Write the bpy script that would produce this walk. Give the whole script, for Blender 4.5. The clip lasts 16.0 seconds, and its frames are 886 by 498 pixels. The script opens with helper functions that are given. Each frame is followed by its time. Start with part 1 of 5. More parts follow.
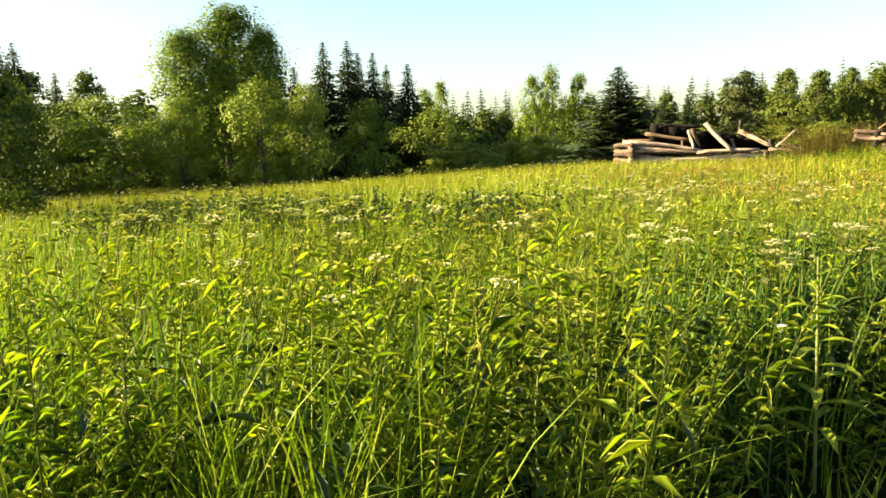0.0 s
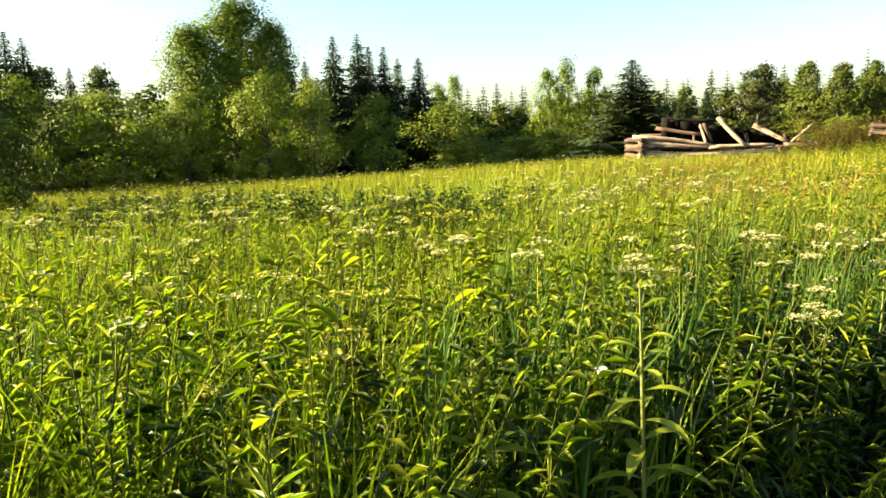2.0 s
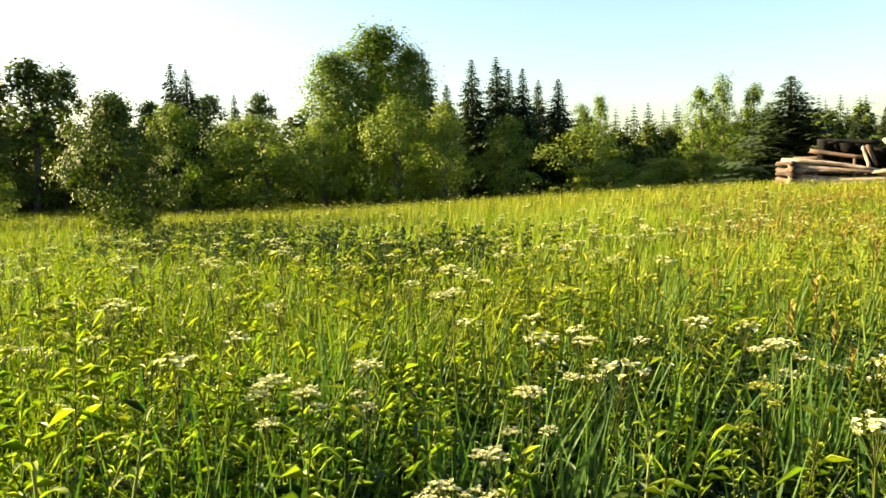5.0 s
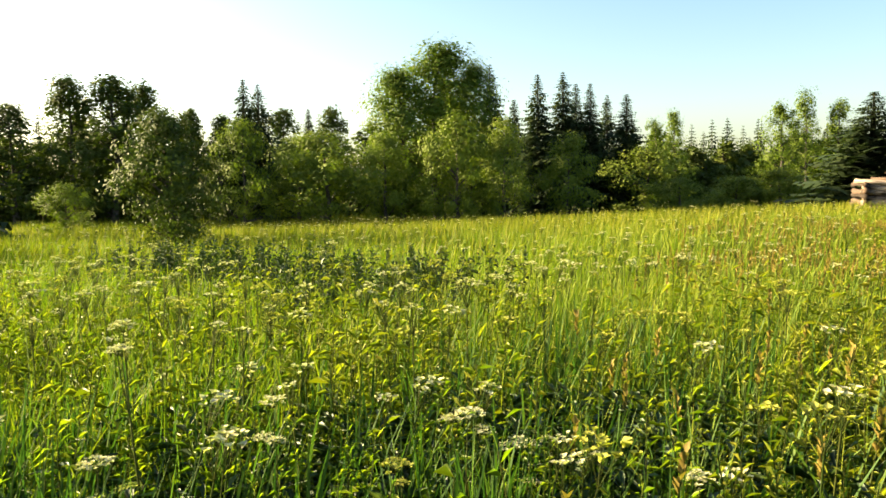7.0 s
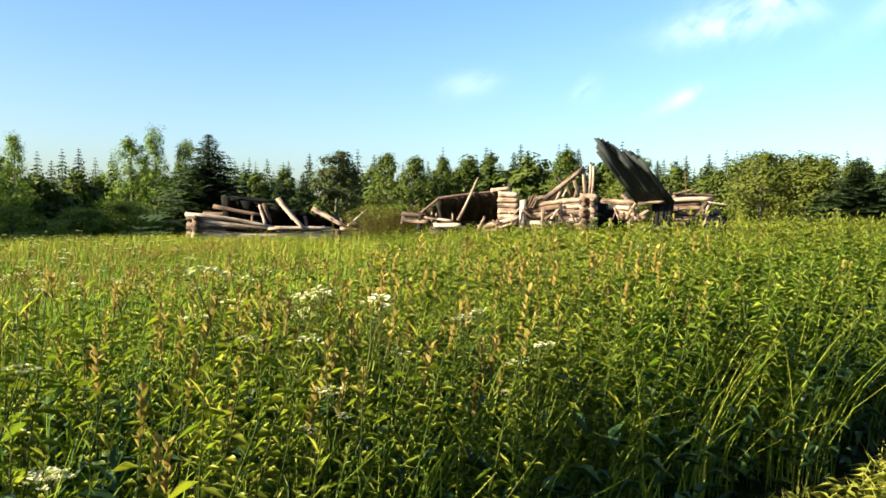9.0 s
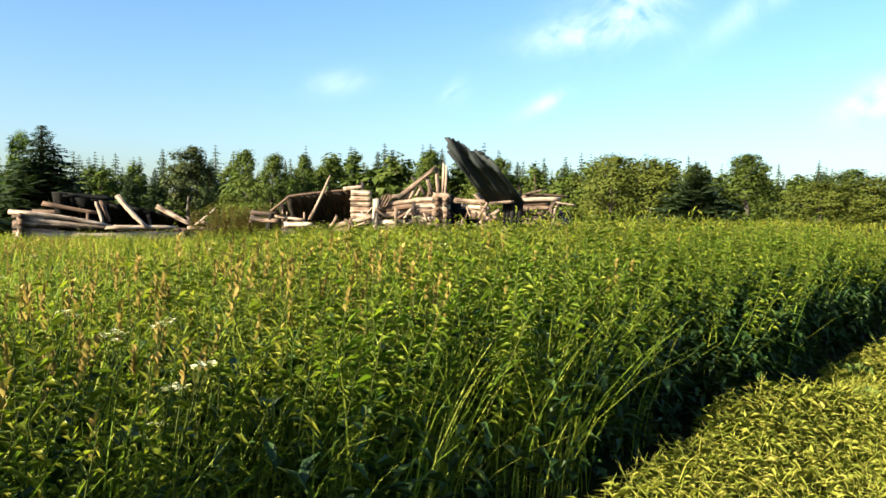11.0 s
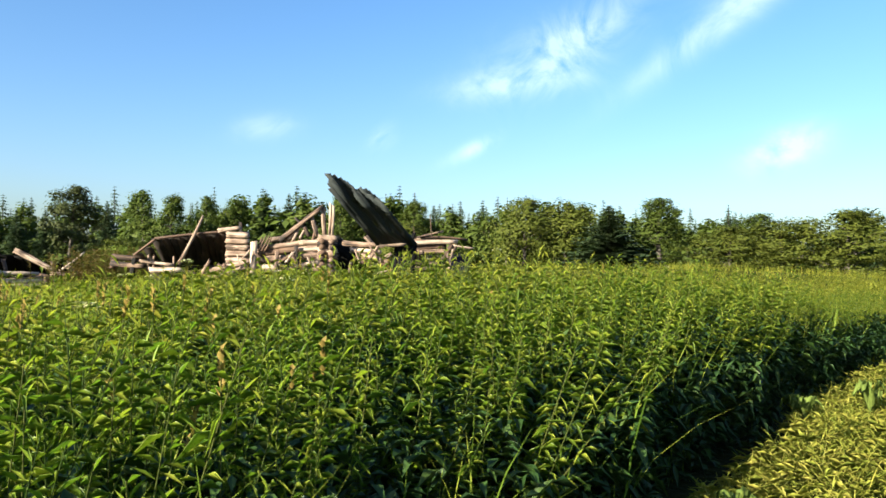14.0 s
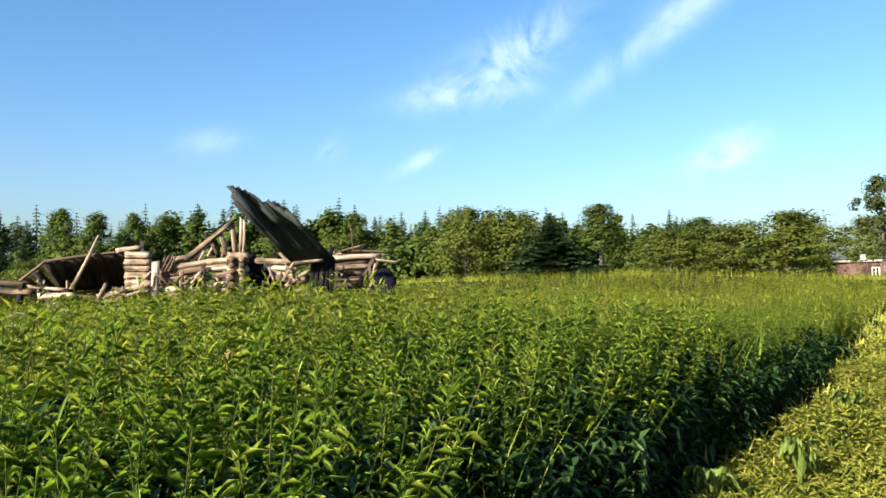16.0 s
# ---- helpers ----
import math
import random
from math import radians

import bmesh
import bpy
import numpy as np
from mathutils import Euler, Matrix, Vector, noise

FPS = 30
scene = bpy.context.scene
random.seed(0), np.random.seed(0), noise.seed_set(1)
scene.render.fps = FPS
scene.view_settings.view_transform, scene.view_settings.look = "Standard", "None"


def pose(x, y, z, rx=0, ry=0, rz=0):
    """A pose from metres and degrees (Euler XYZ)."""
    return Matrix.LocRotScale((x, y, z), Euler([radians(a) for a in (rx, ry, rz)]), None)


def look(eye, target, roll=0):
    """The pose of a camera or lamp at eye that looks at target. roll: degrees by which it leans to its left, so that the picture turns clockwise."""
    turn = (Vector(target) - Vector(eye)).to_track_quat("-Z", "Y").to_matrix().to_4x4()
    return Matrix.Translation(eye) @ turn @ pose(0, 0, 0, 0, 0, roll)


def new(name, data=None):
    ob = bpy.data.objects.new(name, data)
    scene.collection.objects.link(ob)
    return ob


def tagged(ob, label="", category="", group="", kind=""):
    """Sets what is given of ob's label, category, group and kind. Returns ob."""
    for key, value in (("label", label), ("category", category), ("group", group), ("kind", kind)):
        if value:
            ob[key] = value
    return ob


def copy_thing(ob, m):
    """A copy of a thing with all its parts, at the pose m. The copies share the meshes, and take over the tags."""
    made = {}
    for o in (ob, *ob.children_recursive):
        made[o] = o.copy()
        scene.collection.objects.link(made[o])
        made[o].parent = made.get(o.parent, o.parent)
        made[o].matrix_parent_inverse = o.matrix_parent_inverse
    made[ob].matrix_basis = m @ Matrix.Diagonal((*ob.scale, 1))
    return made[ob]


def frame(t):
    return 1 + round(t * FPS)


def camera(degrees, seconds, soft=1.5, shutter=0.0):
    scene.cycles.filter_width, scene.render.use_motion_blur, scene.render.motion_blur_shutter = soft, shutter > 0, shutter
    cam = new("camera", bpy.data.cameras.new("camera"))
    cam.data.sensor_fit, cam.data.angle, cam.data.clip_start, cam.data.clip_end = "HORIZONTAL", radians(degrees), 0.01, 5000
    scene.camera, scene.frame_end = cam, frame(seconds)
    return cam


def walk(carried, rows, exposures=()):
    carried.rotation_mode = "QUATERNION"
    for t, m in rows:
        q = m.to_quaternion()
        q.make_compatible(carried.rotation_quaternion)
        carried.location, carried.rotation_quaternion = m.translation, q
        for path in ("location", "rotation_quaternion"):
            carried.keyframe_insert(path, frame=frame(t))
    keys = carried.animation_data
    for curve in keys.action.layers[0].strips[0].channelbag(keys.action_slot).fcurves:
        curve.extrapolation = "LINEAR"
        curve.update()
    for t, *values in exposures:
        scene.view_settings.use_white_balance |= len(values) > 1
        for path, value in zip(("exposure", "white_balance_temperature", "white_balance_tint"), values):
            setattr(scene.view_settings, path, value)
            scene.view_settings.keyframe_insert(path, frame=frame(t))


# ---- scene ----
cam = camera(61.3, 16.0, soft=1.6)
PATH = [
    (0, (0.651, -0.105, 1.499), (0.632, 1.878, 1.241), -2.1),
    (0.5, (0.791, 0.138, 1.465), (0.805, 2.12, 1.204), -2.1),
    (1, (1.003, 0.3, 1.486), (1.008, 2.282, 1.222), -2.3),
    (1.5, (1.369, 0.409, 1.487), (1.323, 2.39, 1.218), -2.2),
    (2, (1.618, 0.563, 1.466), (1.54, 2.543, 1.197), -2.1),
    (2.5, (1.897, 0.783, 1.483), (1.761, 2.761, 1.218), -2.0),
    (3, (2.256, 0.958, 1.457), (2.002, 2.928, 1.219), -2.4),
    (3.5, (2.558, 1.086, 1.461), (2.263, 3.051, 1.233), -2.4),
    (4, (2.826, 1.34, 1.44), (2.49, 3.3, 1.222), -1.6),
    (4.2, (2.93, 1.436, 1.458), (2.575, 3.393, 1.248), -1.7),
    (6.5, (4.279, 1.999, 1.736), (3.58, 3.863, 1.546), -1.4),
    (7, (4.681, 2.182, 1.699), (3.99, 4.052, 1.537), -1.1),
    (7.5, (5.057, 2.3, 1.564), (4.842, 4.285, 1.454), -0.5),
    (8, (5.436, 2.517, 1.493), (5.824, 4.477, 1.399), 0.1),
    (8.5, (5.858, 2.667, 1.475), (6.537, 4.547, 1.404), 0.1),
    (9, (6.234, 2.899, 1.428), (7.097, 4.701, 1.353), 0.5),
    (9.2, (6.372, 2.976, 1.445), (7.29, 4.751, 1.36), 0.7),
    (11.3, (7.325, 2.985, 1.411), (8.513, 4.593, 1.364), 1.1),
    (11.5, (7.489, 3.066, 1.423), (8.691, 4.665, 1.411), 1.8),
    (12, (7.963, 3.303, 1.429), (9.253, 4.83, 1.466), 3.2),
    (12.5, (8.452, 3.516, 1.422), (9.772, 5.017, 1.484), 1.6),
    (13, (8.921, 3.729, 1.434), (10.261, 5.212, 1.505), 1.4),
    (13.5, (9.396, 3.966, 1.424), (10.728, 5.456, 1.5), 1.0),
    (14, (9.927, 4.115, 1.431), (11.238, 5.624, 1.48), 0.5),
    (14.5, (10.408, 4.244, 1.44), (11.72, 5.753, 1.451), 0.5),
    (15, (10.962, 4.359, 1.494), (12.278, 5.864, 1.506), 0.1),
    (15.5, (11.461, 4.49, 1.58), (12.77, 6.002, 1.628), -1.3),
    (16, (11.964, 4.725, 1.592), (13.369, 6.146, 1.668), -1.2),
]
walk(cam, [(t, look(eye, target, roll)) for t, eye, target, roll in PATH],
     exposures=[(0, 2.83, 8100, 7), (7, 2.66, 7900, 7), (8.2, 2.38, 6550, 9), (9, 2.33, 6250, 9), (11.4, 2.26, 6050, 9), (12.5, 2.05, 5800, 9), (13.2, 2.08, 5800, 9),
                (14, 2.13, 5800, 9), (14.5, 2.25, 5950, 9), (15, 2.25, 5950, 9), (15.5, 2.13, 5900, 9), (16, 1.98, 5750, 8)])

# ---- light: low evening sun from the west side of the meadow, clear sky with thin cirrus ----
SUN_AZ, SUN_EL = radians(-93), radians(22.5)
SUN_DIR = Vector((math.sin(SUN_AZ) * math.cos(SUN_EL), math.cos(SUN_AZ) * math.cos(SUN_EL), math.sin(SUN_EL)))
sun = new("sun", bpy.data.lights.new("sun", "SUN"))
sun.data.energy, sun.data.angle, sun.data.color = 5.0, radians(0.6), (1.0, 0.86, 0.60)
sun.matrix_basis = look((0, 0, 60), Vector((0, 0, 60)) - SUN_DIR)

world = bpy.data.worlds.new("world")
scene.world = world
world.use_nodes = True
wn, wl = world.node_tree.nodes, world.node_tree.links
wn.clear()
sky = wn.new("ShaderNodeTexSky")
sky.sky_type, sky.sun_disc = "NISHITA", False
sky.sun_elevation, sky.sun_rotation = SUN_EL, SUN_AZ
sky.air_density, sky.dust_density, sky.ozone_density = 1.0, 2.2, 2.0
back = wn.new("ShaderNodeBackground")
back.inputs["Strength"].default_value = 0.057
wout = wn.new("ShaderNodeOutputWorld")
coord = wn.new("ShaderNodeTexCoord")


def wmath(op, a, b=None, c=None):
    n = wn.new("ShaderNodeMath")
    n.operation = op
    for i, v in enumerate((a, b, c)):
        if v is None:
            continue
        if isinstance(v, (int, float)):
            n.inputs[i].default_value = v
        else:
            wl.new(v, n.inputs[i])
    return n.outputs[0]


def cirrus(az, el, along, across, slant, weight):
    """A soft streak of cloud around one direction: half lengths and slant in degrees."""
    a, e, s = radians(az), radians(el), radians(slant)
    right = Vector((math.cos(a), -math.sin(a), 0))
    up = Vector((-math.sin(a) * math.sin(e), -math.cos(a) * math.sin(e), math.cos(e)))
    ahead = Vector((math.sin(a) * math.cos(e), math.cos(a) * math.cos(e), math.sin(e)))
    terms = []
    for axis, size in ((right * math.cos(s) + up * math.sin(s), along), (up * math.cos(s) - right * math.sin(s), across)):
        d = wn.new("ShaderNodeVectorMath")
        d.operation = "DOT_PRODUCT"
        wl.new(coord.outputs["Generated"], d.inputs[0])
        d.inputs[1].default_value = axis / math.tan(radians(size))
        terms.append(wmath("MULTIPLY", d.outputs["Value"], d.outputs["Value"]))
    f = wn.new("ShaderNodeVectorMath")
    f.operation = "DOT_PRODUCT"
    wl.new(coord.outputs["Generated"], f.inputs[0])
    f.inputs[1].default_value = ahead
    front = wmath("GREATER_THAN", f.outputs["Value"], 0.2)
    return wmath("MULTIPLY", wmath("EXPONENT", wmath("MULTIPLY", wmath("ADD", *terms), -1.0)), wmath("MULTIPLY", front, weight))


warp = wn.new("ShaderNodeTexNoise")
warp.inputs["Scale"].default_value, warp.inputs["Detail"].default_value = 11.0, 8.0
warp.inputs["Roughness"].default_value, warp.inputs["Distortion"].default_value = 0.62, 0.6
wl.new(coord.outputs["Generated"], warp.inputs["Vector"])
cloud = None
for streak in ((51.5, 17.4, 4.0, 1.5, 27, 0.5), (46.5, 13.9, 4.2, 1.0, 6, 0.5), (62.5, 18.0, 7.0, 1.0, 32, 0.4), (43.2, 9.0, 1.9, 0.5, 25, 0.42),
               (65.6, 8.5, 2.1, 1.1, 18, 0.8), (27.5, 10.2, 2.0, 0.8, 8, 0.3), (36.2, 9.8, 1.0, 0.7, 40, 0.35), (48.5, 15.5, 4.2, 2.2, 20, 0.3), (72, 24, 8, 1.4, 25, 0.5)):
    c = cirrus(*streak)
    cloud = c if cloud is None else wmath("ADD", cloud, c)
veil = wmath("MULTIPLY", cloud, wmath("MULTIPLY_ADD", warp.outputs["Fac"], 3.4, -1.2))
veil = wmath("MINIMUM", wmath("MAXIMUM", veil, 0.0), 0.33)
mixs = wn.new("ShaderNodeMix")
mixs.data_type = "RGBA"
wl.new(veil, mixs.inputs["Factor"])
vivid = wn.new("ShaderNodeHueSaturation")
vivid.inputs["Saturation"].default_value = 1.2
wl.new(sky.outputs["Color"], vivid.inputs["Color"])
wl.new(vivid.outputs["Color"], mixs.inputs["A"])
mixs.inputs["B"].default_value = (7.2, 7.4, 7.6, 1)
wl.new(mixs.outputs["Result"], back.inputs["Color"])
wl.new(back.outputs[0], wout.inputs["Surface"])


# ---- materials ----
def material(name):
    m = bpy.data.materials.new(name)
    m.use_nodes = True
    nt = m.node_tree
    return m, nt.nodes, nt.links, nt.nodes["Principled BSDF"], nt.nodes["Material Output"]


def ramp(nodes, links, source, stops):
    r = nodes.new("ShaderNodeValToRGB")
    while len(r.color_ramp.elements) < len(stops):
        r.color_ramp.elements.new(0.5)
    for e, (p, c) in zip(r.color_ramp.elements, stops):
        e.position, e.color = p, (*c, 1)
    links.new(source, r.inputs["Fac"])
    return r.outputs["Color"]


def leafy(name, stops, translucent=0.35, patch=0.35, rough=0.65, patch_scale=0.12, gloss=0.13):
    """Leaves or blades: each leaf its own shade, drifting over patches, letting light through."""
    m, nodes, links, bsdf, out = material(name)
    geo = nodes.new("ShaderNodeNewGeometry")
    tex = nodes.new("ShaderNodeTexNoise")
    tex.inputs["Scale"].default_value, tex.inputs["Detail"].default_value = patch_scale, 3
    links.new(geo.outputs["Position"], tex.inputs["Vector"])
    mix = nodes.new("ShaderNodeMix")
    mix.inputs[0].default_value = patch
    links.new(geo.outputs["Random Per Island"], mix.inputs[2])
    links.new(tex.outputs["Fac"], mix.inputs[3])
    col = ramp(nodes, links, mix.outputs[0], stops)
    links.new(col, bsdf.inputs["Base Color"])
    bsdf.inputs["Roughness"].default_value = rough
    bsdf.inputs["Specular IOR Level"].default_value = gloss
    tr = nodes.new("ShaderNodeBsdfTranslucent")
    bright = nodes.new("ShaderNodeMix")
    bright.data_type, bright.blend_type = "RGBA", "MULTIPLY"
    bright.inputs[0].default_value = 1.0
    links.new(col, bright.inputs[6])
    bright.inputs[7].default_value = (1.12, 1.40, 0.6, 1)
    links.new(bright.outputs[2], tr.inputs["Color"])
    ms = nodes.new("ShaderNodeMixShader")
    ms.inputs[0].default_value = translucent
    links.new(bsdf.outputs[0], ms.inputs[1])
    links.new(tr.outputs[0], ms.inputs[2])
    links.new(ms.outputs[0], out.inputs["Surface"])
    return m


def timber(name, stops, rough=0.85, grain=15.0):
    """Weathered wood: long grain, dark cracks and grey patches; each piece its own shade."""
    m, nodes, links, bsdf, out = material(name)
    tc, oi = nodes.new("ShaderNodeTexCoord"), nodes.new("ShaderNodeObjectInfo")
    add = nodes.new("ShaderNodeVectorMath")
    links.new(tc.outputs["Object"], add.inputs[0])
    links.new(oi.outputs["Random"], add.inputs[1])
    mp = nodes.new("ShaderNodeMapping")
    mp.inputs["Scale"].default_value = (1.2, grain, grain)
    links.new(add.outputs[0], mp.inputs["Vector"])
    fine, wide = nodes.new("ShaderNodeTexNoise"), nodes.new("ShaderNodeTexNoise")
    fine.inputs["Scale"].default_value, fine.inputs["Detail"].default_value = 1.0, 6
    wide.inputs["Scale"].default_value, wide.inputs["Detail"].default_value = 1.7, 4
    links.new(mp.outputs[0], fine.inputs["Vector"])
    links.new(add.outputs[0], wide.inputs["Vector"])
    s = nodes.new("ShaderNodeMath")
    s.operation = "MULTIPLY_ADD"
    links.new(fine.outputs["Fac"], s.inputs[0])
    s.inputs[1].default_value = 1.05
    t = nodes.new("ShaderNodeMath")
    t.operation = "MULTIPLY_ADD"
    links.new(wide.outputs["Fac"], t.inputs[0])
    t.inputs[1].default_value = 0.55
    u = nodes.new("ShaderNodeMath")
    u.operation = "MULTIPLY_ADD"
    links.new(oi.outputs["Random"], u.inputs[0])
    u.inputs[1].default_value, u.inputs[2].default_value = 0.42, -0.50
    links.new(u.outputs[0], t.inputs[2])
    links.new(t.outputs[0], s.inputs[2])
    links.new(ramp(nodes, links, s.outputs[0], stops), bsdf.inputs["Base Color"])
    bsdf.inputs["Roughness"].default_value = rough
    bump = nodes.new("ShaderNodeBump")
    bump.inputs["Strength"].default_value, bump.inputs["Distance"].default_value = 0.7, 0.02
    links.new(fine.outputs["Fac"], bump.inputs["Height"])
    links.new(bump.outputs[0], bsdf.inputs["Normal"])
    return m


def earthy(name, stops, scale=1.2, fine_scale=22.0, rough=0.95, bump_by=0.05):
    m, nodes, links, bsdf, out = material(name)
    geo = nodes.new("ShaderNodeNewGeometry")
    a, b = nodes.new("ShaderNodeTexNoise"), nodes.new("ShaderNodeTexNoise")
    a.inputs["Scale"].default_value, a.inputs["Detail"].default_value = scale, 6
    b.inputs["Scale"].default_value, b.inputs["Detail"].default_value = fine_scale, 5
    links.new(geo.outputs["Position"], a.inputs["Vector"])
    links.new(geo.outputs["Position"], b.inputs["Vector"])
    mix = nodes.new("ShaderNodeMix")
    mix.inputs[0].default_value = 0.5
    links.new(a.outputs["Fac"], mix.inputs[2])
    links.new(b.outputs["Fac"], mix.inputs[3])
    links.new(ramp(nodes, links, mix.outputs[0], stops), bsdf.inputs["Base Color"])
    bsdf.inputs["Roughness"].default_value = rough
    if rough > 0.85:
        bsdf.inputs["Specular IOR Level"].default_value = 0.08
    bump = nodes.new("ShaderNodeBump")
    bump.inputs["Strength"].default_value, bump.inputs["Distance"].default_value = 0.8, bump_by
    links.new(b.outputs["Fac"], bump.inputs["Height"])
    links.new(bump.outputs[0], bsdf.inputs["Normal"])
    return m


# soil kept near black, so its colour carries the shade under the plants
M_GROUND = earthy("shaded_meadow_soil", [(0.35, (0.005, 0.007, 0.001)), (0.5, (0.011, 0.013, 0.001)), (0.65, (0.021, 0.024, 0.002))], 0.25, 9.0)
M_GRASS = leafy("grass_blades", [(0.1, (0.040, 0.084, 0.009)), (0.5, (0.120, 0.172, 0.014)), (0.85, (0.235, 0.245, 0.030)), (1.0, (0.310, 0.272, 0.088))], 0.3, 0.4, 0.62, gloss=0.16)
M_FARGRASS = leafy("far_grass_blades", [(0.1, (0.052, 0.079, 0.009)), (0.5, (0.142, 0.156, 0.015)), (0.85, (0.239, 0.214, 0.026)), (1.0, (0.296, 0.249, 0.088))], 0.3, 0.4, patch_scale=0.09)
M_HERB = leafy("willowherb_leaves", [(0.15, (0.078, 0.128, 0.014)), (0.45, (0.146, 0.208, 0.018)), (0.7, (0.268, 0.300, 0.031)), (0.95, (0.345, 0.330, 0.058))], 0.42, 0.45, 0.48, gloss=0.36, patch_scale=0.35)
M_HERBDRY = leafy("yellowing_herb_leaves", [(0.15, (0.098, 0.134, 0.015)), (0.45, (0.176, 0.202, 0.020)), (0.7, (0.278, 0.272, 0.030)), (0.95, (0.345, 0.305, 0.054))], 0.38, 0.45, 0.5, gloss=0.3, patch_scale=0.35)
# dark leaf colour for nettles; under the herbs it stands for shade
M_NETTLE_SHADE = leafy("nettle_and_shade_leaves", [(0.1, (0.010, 0.026, 0.006)), (0.6, (0.026, 0.056, 0.010)), (1.0, (0.070, 0.098, 0.022))], 0.12, 0.4, 0.5, gloss=0.3)
M_SEDGE = leafy("sedge_blades", [(0.1, (0.016, 0.048, 0.011)), (0.6, (0.048, 0.100, 0.018)), (1.0, (0.120, 0.165, 0.036))], 0.3, 0.35, 0.6, gloss=0.14)
M_STEM = leafy("green_stems", [(0.2, (0.036, 0.062, 0.009)), (0.8, (0.080, 0.088, 0.018))], 0.2, 0.3)
M_UMBEL = leafy("umbel_flowers", [(0.0, (0.330, 0.305, 0.120)), (0.4, (0.440, 0.415, 0.235)), (1.0, (0.560, 0.540, 0.440))], 0.3, 0.4, patch_scale=0.6)
M_PETAL = leafy("white_petals", [(0.1, (0.62, 0.62, 0.58)), (0.9, (0.74, 0.74, 0.71))], 0.3, 0.4)
M_YELLOW = leafy("yellow_seed_heads", [(0.1, (0.199, 0.200, 0.032)), (0.6, (0.325, 0.320, 0.063)), (1.0, (0.451, 0.440, 0.147))], 0.3, 0.4)
M_SPIKE = leafy("seed_spikes", [(0.2, (0.140, 0.104, 0.026)), (0.7, (0.235, 0.168, 0.042)), (1.0, (0.260, 0.220, 0.060))], 0.25, 0.3)
M_HAY = leafy("cut_hay", [(0.1, (0.135, 0.172, 0.024)), (0.45, (0.250, 0.262, 0.036)), (0.8, (0.355, 0.325, 0.062)), (1.0, (0.410, 0.370, 0.120))], 0.3, 0.35, patch_scale=0.8)
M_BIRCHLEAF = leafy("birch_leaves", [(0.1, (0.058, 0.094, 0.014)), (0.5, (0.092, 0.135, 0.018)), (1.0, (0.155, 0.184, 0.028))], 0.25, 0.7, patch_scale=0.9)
# dark leaves of the deep wood; on some edge trees they stand for shade
M_WOODLEAF = leafy("deep_wood_and_shade_leaves", [(0.1, (0.032, 0.050, 0.009)), (0.5, (0.050, 0.071, 0.011)), (1.0, (0.084, 0.097, 0.015))], 0.22, 0.7, patch_scale=0.9)
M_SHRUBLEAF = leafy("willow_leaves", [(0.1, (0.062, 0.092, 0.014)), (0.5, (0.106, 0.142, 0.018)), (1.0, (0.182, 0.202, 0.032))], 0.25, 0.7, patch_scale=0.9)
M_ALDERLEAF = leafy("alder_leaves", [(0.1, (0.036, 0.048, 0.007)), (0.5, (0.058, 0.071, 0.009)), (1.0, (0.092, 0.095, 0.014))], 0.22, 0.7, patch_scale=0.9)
M_NEEDLE = leafy("spruce_needles", [(0.1, (0.015, 0.028, 0.012)), (0.6, (0.029, 0.046, 0.017)), (1.0, (0.056, 0.068, 0.023))], 0.1, 0.5, patch_scale=0.9)
M_PINE = leafy("pine_needles", [(0.1, (0.017, 0.026, 0.009)), (0.6, (0.035, 0.043, 0.012)), (1.0, (0.060, 0.060, 0.017))], 0.12, 0.7, patch_scale=0.9)
M_DRYLEAF = leafy("dry_brown_weeds", [(0.1, (0.069, 0.043, 0.013)), (0.6, (0.130, 0.086, 0.026)), (1.0, (0.130, 0.130, 0.026))], 0.25, 0.4)
M_WILT = leafy("wilted_leaves", [(0.1, (0.060, 0.100, 0.018)), (0.6, (0.130, 0.175, 0.035)), (1.0, (0.230, 0.250, 0.080))], 0.3, 0.5, patch_scale=3.0)
M_BARK = earthy("grey_bark", [(0.35, (0.022, 0.019, 0.017)), (0.5, (0.060, 0.052, 0.043)), (0.65, (0.130, 0.117, 0.104))], 3.0, 14.0, 0.9, 0.02)
M_LOG = timber("weathered_logs", [(0.34, (0.010, 0.006, 0.004)), (0.45, (0.070, 0.042, 0.028)), (0.56, (0.160, 0.105, 0.072)), (0.75, (0.250, 0.182, 0.135))])
M_PALE = timber("pale_bare_wood", [(0.32, (0.040, 0.025, 0.016)), (0.45, (0.175, 0.122, 0.088)), (0.60, (0.300, 0.226, 0.170)), (0.8, (0.380, 0.310, 0.245))])
# near-black wood: shade of hollows and undersides put into the colour
M_DARKWOOD = timber("shaded_rotten_boards", [(0.3, (0.003, 0.003, 0.003)), (0.5, (0.007, 0.007, 0.007)), (0.8, (0.018, 0.017, 0.015))])
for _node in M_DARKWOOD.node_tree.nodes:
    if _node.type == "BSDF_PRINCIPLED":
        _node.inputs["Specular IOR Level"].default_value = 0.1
# the slab shows its shaded underside; that darkness is in this colour
M_SLAB = timber("shade_dark_roof_boards", [(0.25, (0.007, 0.010, 0.011)), (0.5, (0.012, 0.017, 0.018)), (0.85, (0.018, 0.024, 0.025))], 0.8, 6.0)
M_ROT = timber("rotten_roof_boards", [(0.3, (0.008, 0.005, 0.004)), (0.5, (0.026, 0.016, 0.011)), (0.8, (0.060, 0.038, 0.027))])
M_BROWN = timber("brown_rotten_wood", [(0.3, (0.026, 0.015, 0.009)), (0.55, (0.073, 0.041, 0.024)), (0.8, (0.130, 0.078, 0.048))])
